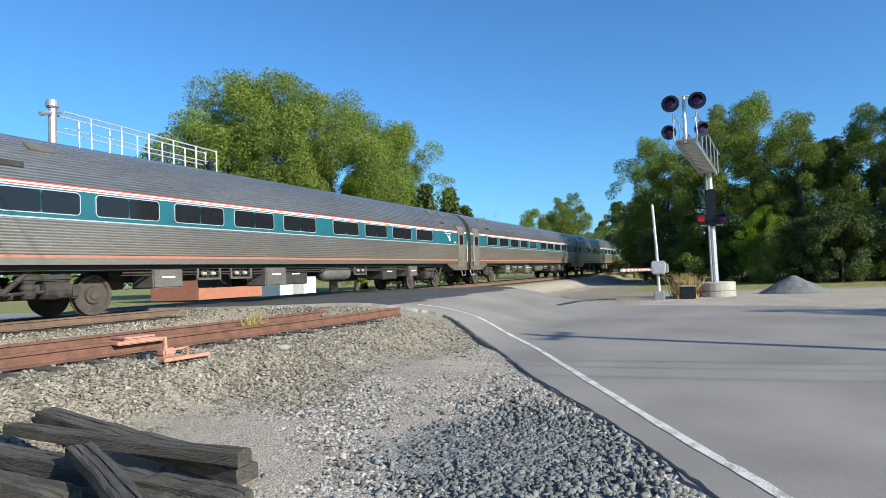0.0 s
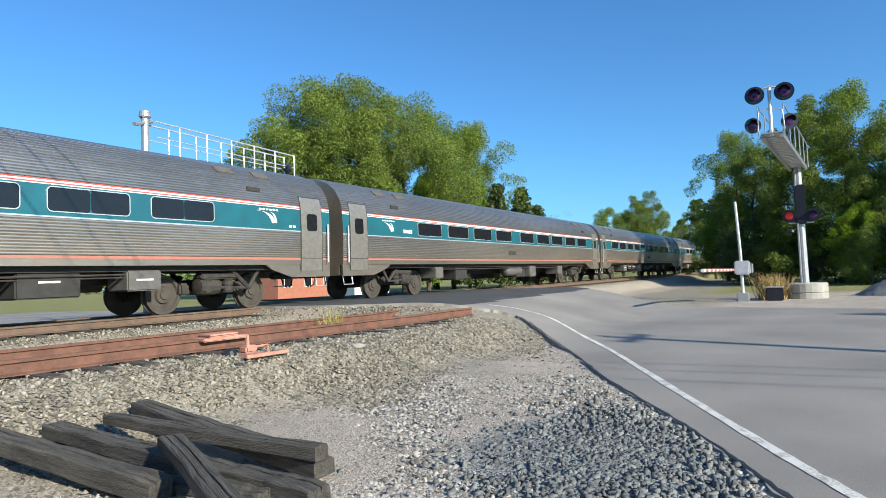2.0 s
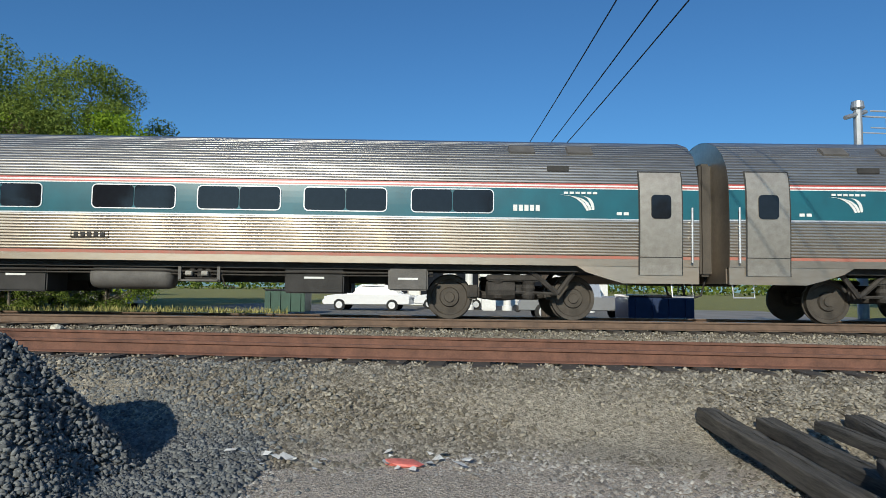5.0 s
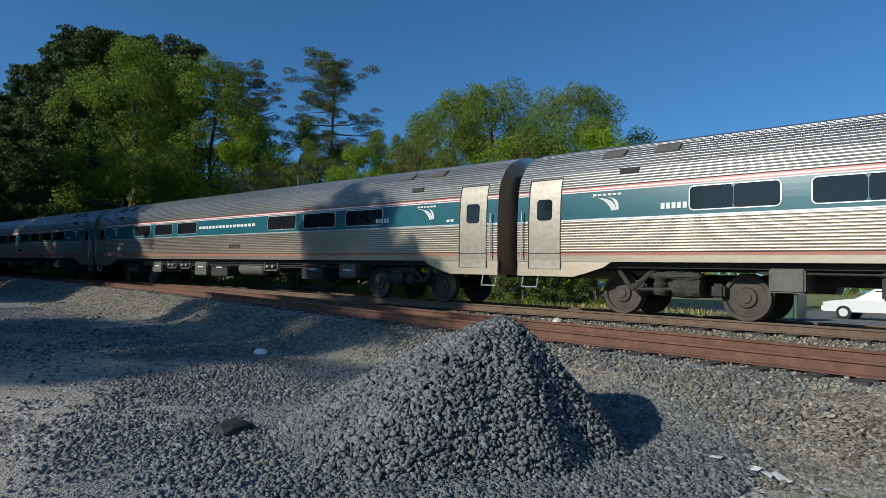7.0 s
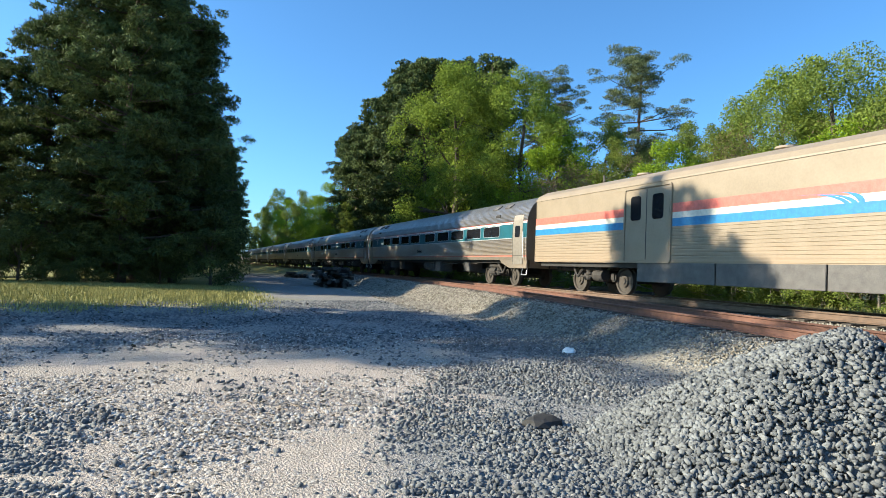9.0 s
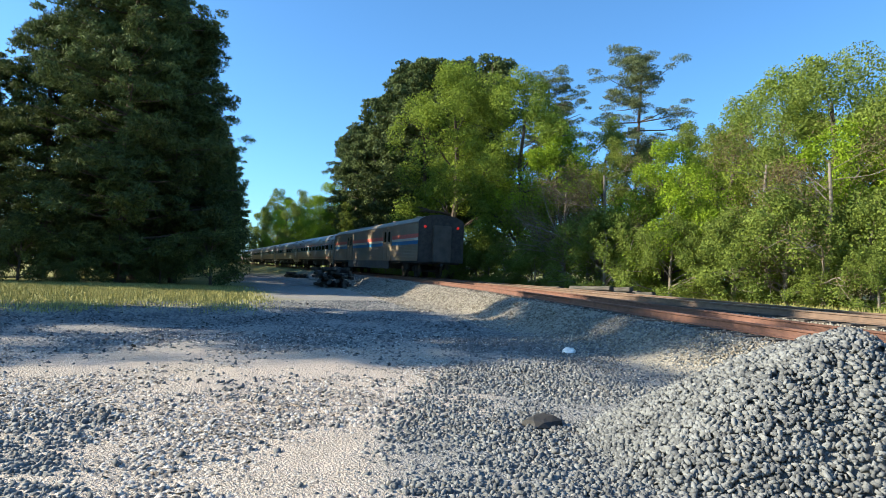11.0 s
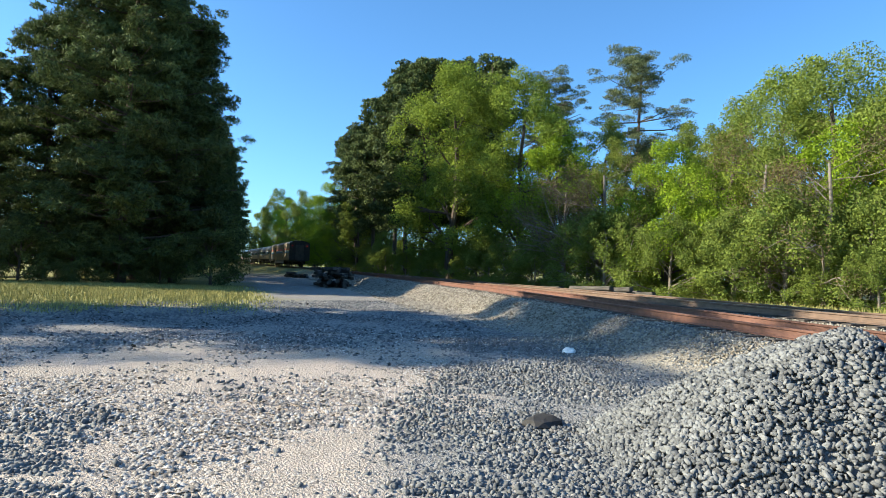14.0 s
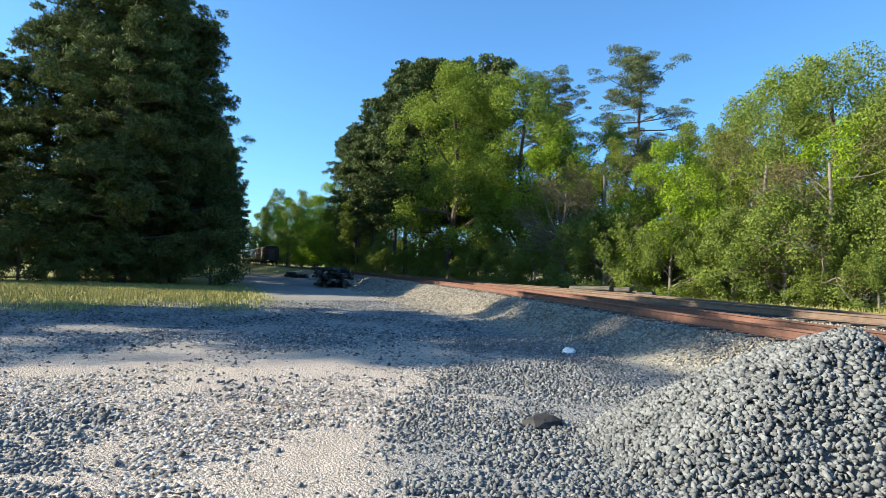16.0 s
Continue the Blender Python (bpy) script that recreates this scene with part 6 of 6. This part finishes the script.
def make_dumpster(x, y, L, material, label):
    z = float(land(x, y))
    t = thing("dumpster", label, "dumpster", at=pose(x, y, z))
    bm = box(bmesh.new(), -L / 2, L / 2, -0.8, 0.8, 0.1, 1.05, 0.03)
    part("bin", bm, M[material], t)
    for k in range(4):
        xx = -L / 2 + (k + 0.5) * L / 4
        part("rib", box(bmesh.new(), xx - 0.05, xx + 0.05, -0.86, -0.8, 0.12, 1.0), M[material], t)
    part("lid", box(bmesh.new(), -L / 2 - 0.03, L / 2 + 0.03, -0.84, 0.84, 1.05, 1.12, 0.02), M["black"], t)


make_dumpster(7.95, 22.3, 2.3, "bluebin", "navy blue steel dumpster beside the pickup")
make_dumpster(-6.6, 29.0, 1.8, "bin_green", "dark green steel dumpster beside the lot")


def make_station():
    t = thing("filling_station", "white filling station canopy on round white columns", "canopy")
    for x, y in ((2.2, 37), (4.4, 36.4), (6.6, 36), (9.0, 35.5)):
        part("column", lathe(bmesh.new(), [(0.3, float(land(x, y))), (0.3, float(land(x, y)) + 0.25), (0.22, float(land(x, y)) + 0.3), (0.22, 4.3)], 16, Matrix.Translation((x, y, 0))), M["white"], t)
    part("canopy", box(bmesh.new(), 1.0, 10.5, 33.5, 39.5, 4.3, 4.75, 0.05), M["white"], t)
    for x in (3.3, 7.8):
        g = float(land(x, 36.2))
        p = thing("fuel_pump", "white fuel pump with dark panel on a kerb", "fuel pump", "fuel pumps")
        part("case", box(bmesh.new(), x - 0.4, x + 0.4, 35.9, 36.5, g, g + 1.7, 0.05), M["white"], p)
        part("panel", box(bmesh.new(), x - 0.3, x + 0.3, 35.87, 35.9, g + 0.9, g + 1.5, 0.01), M["black"], p)
    s = thing("shop", "low white shop with dark windows behind the pumps", "building")
    part("wall", box(bmesh.new(), -4, 13, 46, 52, 0.2, 4.2), M["white"], s)
    part("roof", box(bmesh.new(), -4.3, 13.3, 45.6, 52.3, 4.2, 4.5, 0.03), M["concrete"], s)
    for k in range(6):
        x = -2.6 + k * 2.6
        w = part("window", rrect(bmesh.new(), x - 0.9, x + 0.9, 0.9, 2.8, 0.02, 45.96, 0.05, 0.08), M["trim"], s)
        part("pane", box(bmesh.new(), x - 0.83, x + 0.83, 45.97, 46.02, 0.97, 2.73), M["glass"], w)
    h = thing("brick_house", "low red brick house on the lawn beyond the crossing", "house")
    part("wall", box(bmesh.new(), 36.5, 44, 36, 41, 0.2, 3.0), M["brick"], h)
    bm = bmesh.new()
    vs = [bm.verts.new(c) for c in ((36, 35.5, 3), (44.5, 35.5, 3), (44.5, 41.5, 3), (36, 41.5, 3), (37.5, 38.5, 4.6), (43, 38.5, 4.6))]
    for f in ((0, 1, 5, 4), (1, 2, 5), (2, 3, 4, 5), (3, 0, 4), (3, 2, 1, 0)):
        bm.faces.new([vs[i] for i in f])
    part("roof", bm, M["roofshingle"], h)
    for k in range(3):
        x = 37.6 + k * 2.4
        w = part("window", rrect(bmesh.new(), x - 0.45, x + 0.45, 1.1, 2.3, 0.02, 35.96, 0.05, 0.07), M["white"], h)
        part("pane", box(bmesh.new(), x - 0.39, x + 0.39, 35.97, 36.02, 1.16, 2.24), M["glass"], w)
    v = thing("relay_hut", "white equipment hut beside the crossing", "hut", at=pose(37.3, 28.2, 0.3, 0, 0, -20))
    part("wall", box(bmesh.new(), -1.5, 1.5, -1.2, 1.2, 0, 2.4, 0.02), M["white"], v)
    part("roof", box(bmesh.new(), -1.6, 1.6, -1.3, 1.3, 2.4, 2.55, 0.03), M["galv"], v)
    part("door", box(bmesh.new(), -0.45, 0.45, -1.23, -1.2, 0.05, 2.05, 0.01), M["galv"], v)


make_station()


# ---------- scrap and small things ----------
def make_scrap():
    rng = random.Random(17)
    # the stack at x -41 uses ties in place of a dark machinery heap
    for cx, cy, n, spread, grp in ((-41.0, 8.2, 42, 3.0, "ties stacked by the yard"), (-19.5, 17.4, 17, 1.9, "ties dumped beyond the line"), (-23.4, 17.6, 26, 2.2, "ties dumped beyond the line"), (-28.5, 17.7, 20, 2.0, "ties dumped beyond the line"), (-16.2, 17.4, 11, 1.2, "ties dumped beyond the line"), (-64, 9.3, 14, 1.8, "ties stacked by the yard")):
        me = None
        for k in range(n):
            if me is None:
                me = mesh_of("railroad_tie", box(bmesh.new(), -1.3, 1.3, -0.12, 0.12, 0, 0.17, 0.02), M["timber"])
            o = tagged(new("railroad_tie", me), "dark old railroad tie in a rough stack", "timber", grp)
            x, y = cx + rng.uniform(-0.4, 0.4) * spread, cy + (k % 6 - 2.5) * 0.34 + rng.uniform(-0.1, 0.1)
            o.matrix_basis = pose(x, y, float(land(cx, cy)) + (k // 6) * 0.18 + rng.uniform(0, 0.03), rng.uniform(-4, 4), rng.uniform(-3, 3), rng.uniform(-14, 14))
    # litter on the ballast slope
    for k in range(26):
        x, y = rng.uniform(-1.9, 0.4), rng.uniform(5.0, 5.75)
        s = rng.uniform(0.03, 0.09)
        bm = bmesh.new()
        vs = [bm.verts.new((math.cos(a) * s * rng.uniform(0.5, 1.2), math.sin(a) * s * rng.uniform(0.3, 0.9), rng.uniform(0.0, 0.03))) for a in (0, 1.2, 2.4, 3.7, 5)]
        bm.faces.new(vs)
        bmesh.ops.solidify(bm, geom=bm.faces[:], thickness=0.006)
        o = solo("paper_scrap", bm, M["paper"], "crumpled white scrap of paper on the stones", "litter", "scraps of litter")
        o.matrix_basis = pose(x, y, float(land(x, y)) + 0.03, rng.uniform(-15, 15), rng.uniform(-15, 15), rng.uniform(0, 360))
    for name, x, y, z, sx, sy, sz, mt, label in (("plastic_scrap", -0.22, 5.35, 0.03, 0.17, 0.1, 0.03, "pink", "bright pink plastic scrap lying on the stones"), ("plastic_scrap", 1.0, 8.55, 0.02, 0.18, 0.08, 0.02, "cyan", "turquoise plastic scrap between the rails"),
                                               ("stone_block", -5.35, 3.2, 0.02, 0.19, 0.14, 0.1, "under", "dark lump of rock on the gravel"), ("stone_block", -10.1, 6.55, 0.02, 0.14, 0.12, 0.1, "white", "pale white stone by the ballast"),
                                               ("stone_block", 3.4, 3.22, 0.01, 0.07, 0.05, 0.04, "white", "pale white stone beside the ties"), ("stone_block", 8.0, 6.2, 0.02, 0.14, 0.09, 0.05, "concrete", "pale flat stone by the siding"), ("stone_block", -7.2, 12.2, 0.02, 0.16, 0.1, 0.09, "ivory", "pale stone between the tracks")):
        bm = bmesh.new()
        bmesh.ops.create_icosphere(bm, subdivisions=2, radius=1)
        for v in bm.verts:
            q = noise.noise(v.co * 1.7 + Vector((x, y, 0)))
            v.co = Vector((v.co.x * sx, v.co.y * sy, v.co.z * sz)) * (1 + 0.35 * q)
        o = solo(name, bm, M[mt], label, "litter" if "plastic" in name else "stone")
        o.matrix_basis = pose(x, y, float(land(x, y)) + z, 0, 0, rng.uniform(0, 360))
    # second heap far across the road
    r2 = np.random.default_rng(5)
    n = 30
    u = np.linspace(-1, 1, n)
    X, Y = np.meshgrid(u * 2.2, u * 2.6)
    Z = 1.35 * np.clip(1 - np.hypot(X / 2.0, Y / 2.4), 0, 1) ** 0.9 + r2.normal(0, 0.03, X.shape) - 0.05
    i = (np.arange(n - 1)[:, None] * n + np.arange(n - 1)[None]).ravel()
    me = raw_mesh("gravel_heap", np.stack([X.ravel(), Y.ravel(), Z.ravel()], 1), np.stack([i, i + 1, i + n + 1, i + n], 1), M["stone"])
    o = tagged(new("gravel_heap", me), "low heap of grey gravel beside the wood", "gravel heap", kind="stuff")
    o.matrix_basis = pose(31.0, -3.3, float(land(31.0, -3.3)) - 0.02) @ Matrix.Diagonal((0.62, 0.6, 0.62, 1))


make_scrap()


def blades(name, rng, pos, h, material, label, width=0.012):
    n = len(pos)
    a = rng.uniform(0, 6.283, n)
    hh = h * rng.uniform(0.5, 1.3, n)
    lean = rng.normal(0, 0.3, (n, 2)) * hh[:, None]
    side = np.stack([np.cos(a), np.sin(a), np.zeros(n)], 1) * width
    pos = np.asarray(pos)
    tip = pos + np.concatenate([lean, hh[:, None]], 1)
    V = np.stack([pos - side, pos + side, tip], 1).reshape(-1, 3)
    F = np.arange(3 * n).reshape(-1, 3)
    tagged(new(name, raw_mesh(name, V, F, material)), label, "grass", kind="stuff")


def make_grass():
    rng = np.random.default_rng(44)
    n = 70000
    x, y = -rng.uniform(18, 37, n), rng.uniform(-14, 3, n)
    k = (-x - y * 0.3 + np.sin(y * 1.3) * 1.2 + rng.normal(0, 1.8, n) > 22.0) & (y < 1.6 + rng.normal(0, 0.8, n))
    x, y = x[k], y[k]
    blades("grass", rng, np.stack([x, y, land(x, y)], 1), 0.11, M["grass"], "rough green and yellow verge grass under the pines", 0.018)
    n = 22000
    x, y = -rng.uniform(-4, 46, n), rng.uniform(16.6, 27, n)
    k = (x < -6) | (y < 18.5)
    x, y = x[k], y[k]
    blades("grass", rng, np.stack([x, y, land(x, y)], 1), 0.35, M["grass"], "green grass along the far side of the line", 0.04)
    n = 700
    x, y = 28.6 + rng.normal(0, 0.25, n), 1.0 + rng.normal(0, 0.22, n)
    blades("dry_grass", rng, np.stack([x, y, land(x, y)], 1), 0.9, M["drygrass"], "clump of tall dry yellow grass by the signal", 0.02)
    n = 60
    x, y = 9.6 + rng.normal(0, 0.12, n), 8.1 + rng.normal(0, 0.1, n)
    blades("weed", rng, np.stack([x, y, land(x, y)], 1), 0.4, M["grass"], "thin green weeds growing in the siding", 0.01)


make_grass()


def train_place(t):
    """Where the front of the last car is, along the track."""
    drift = np.interp(t, [0, 1.5, 3, 3.5, 4, 4.5, 5.5, 7, 7.5, 8, 8.5, 9, 16], [1.2, 0.2, -0.5, -0.25, -0.5, -0.25, -0.3, -0.4, -0.1, 0.5, 0.5, 0.25, 0.45])
    return 37.73 - 20.147 * (t - 6) + 0.0232 * (t - 6) ** 2 + float(drift)


def motions():
    for k, car in enumerate(train):
        rows = []
        for i in range(33):
            t = i * 0.5
            s = train_place(t) - 26 * k + 13
            x, y, a = track(s)
            rows.append((t, pose(x, y, RAIL, 0, 0, math.degrees(a) + (180 if k in REVERSED else 0))))
        walk(car, rows)


motions()
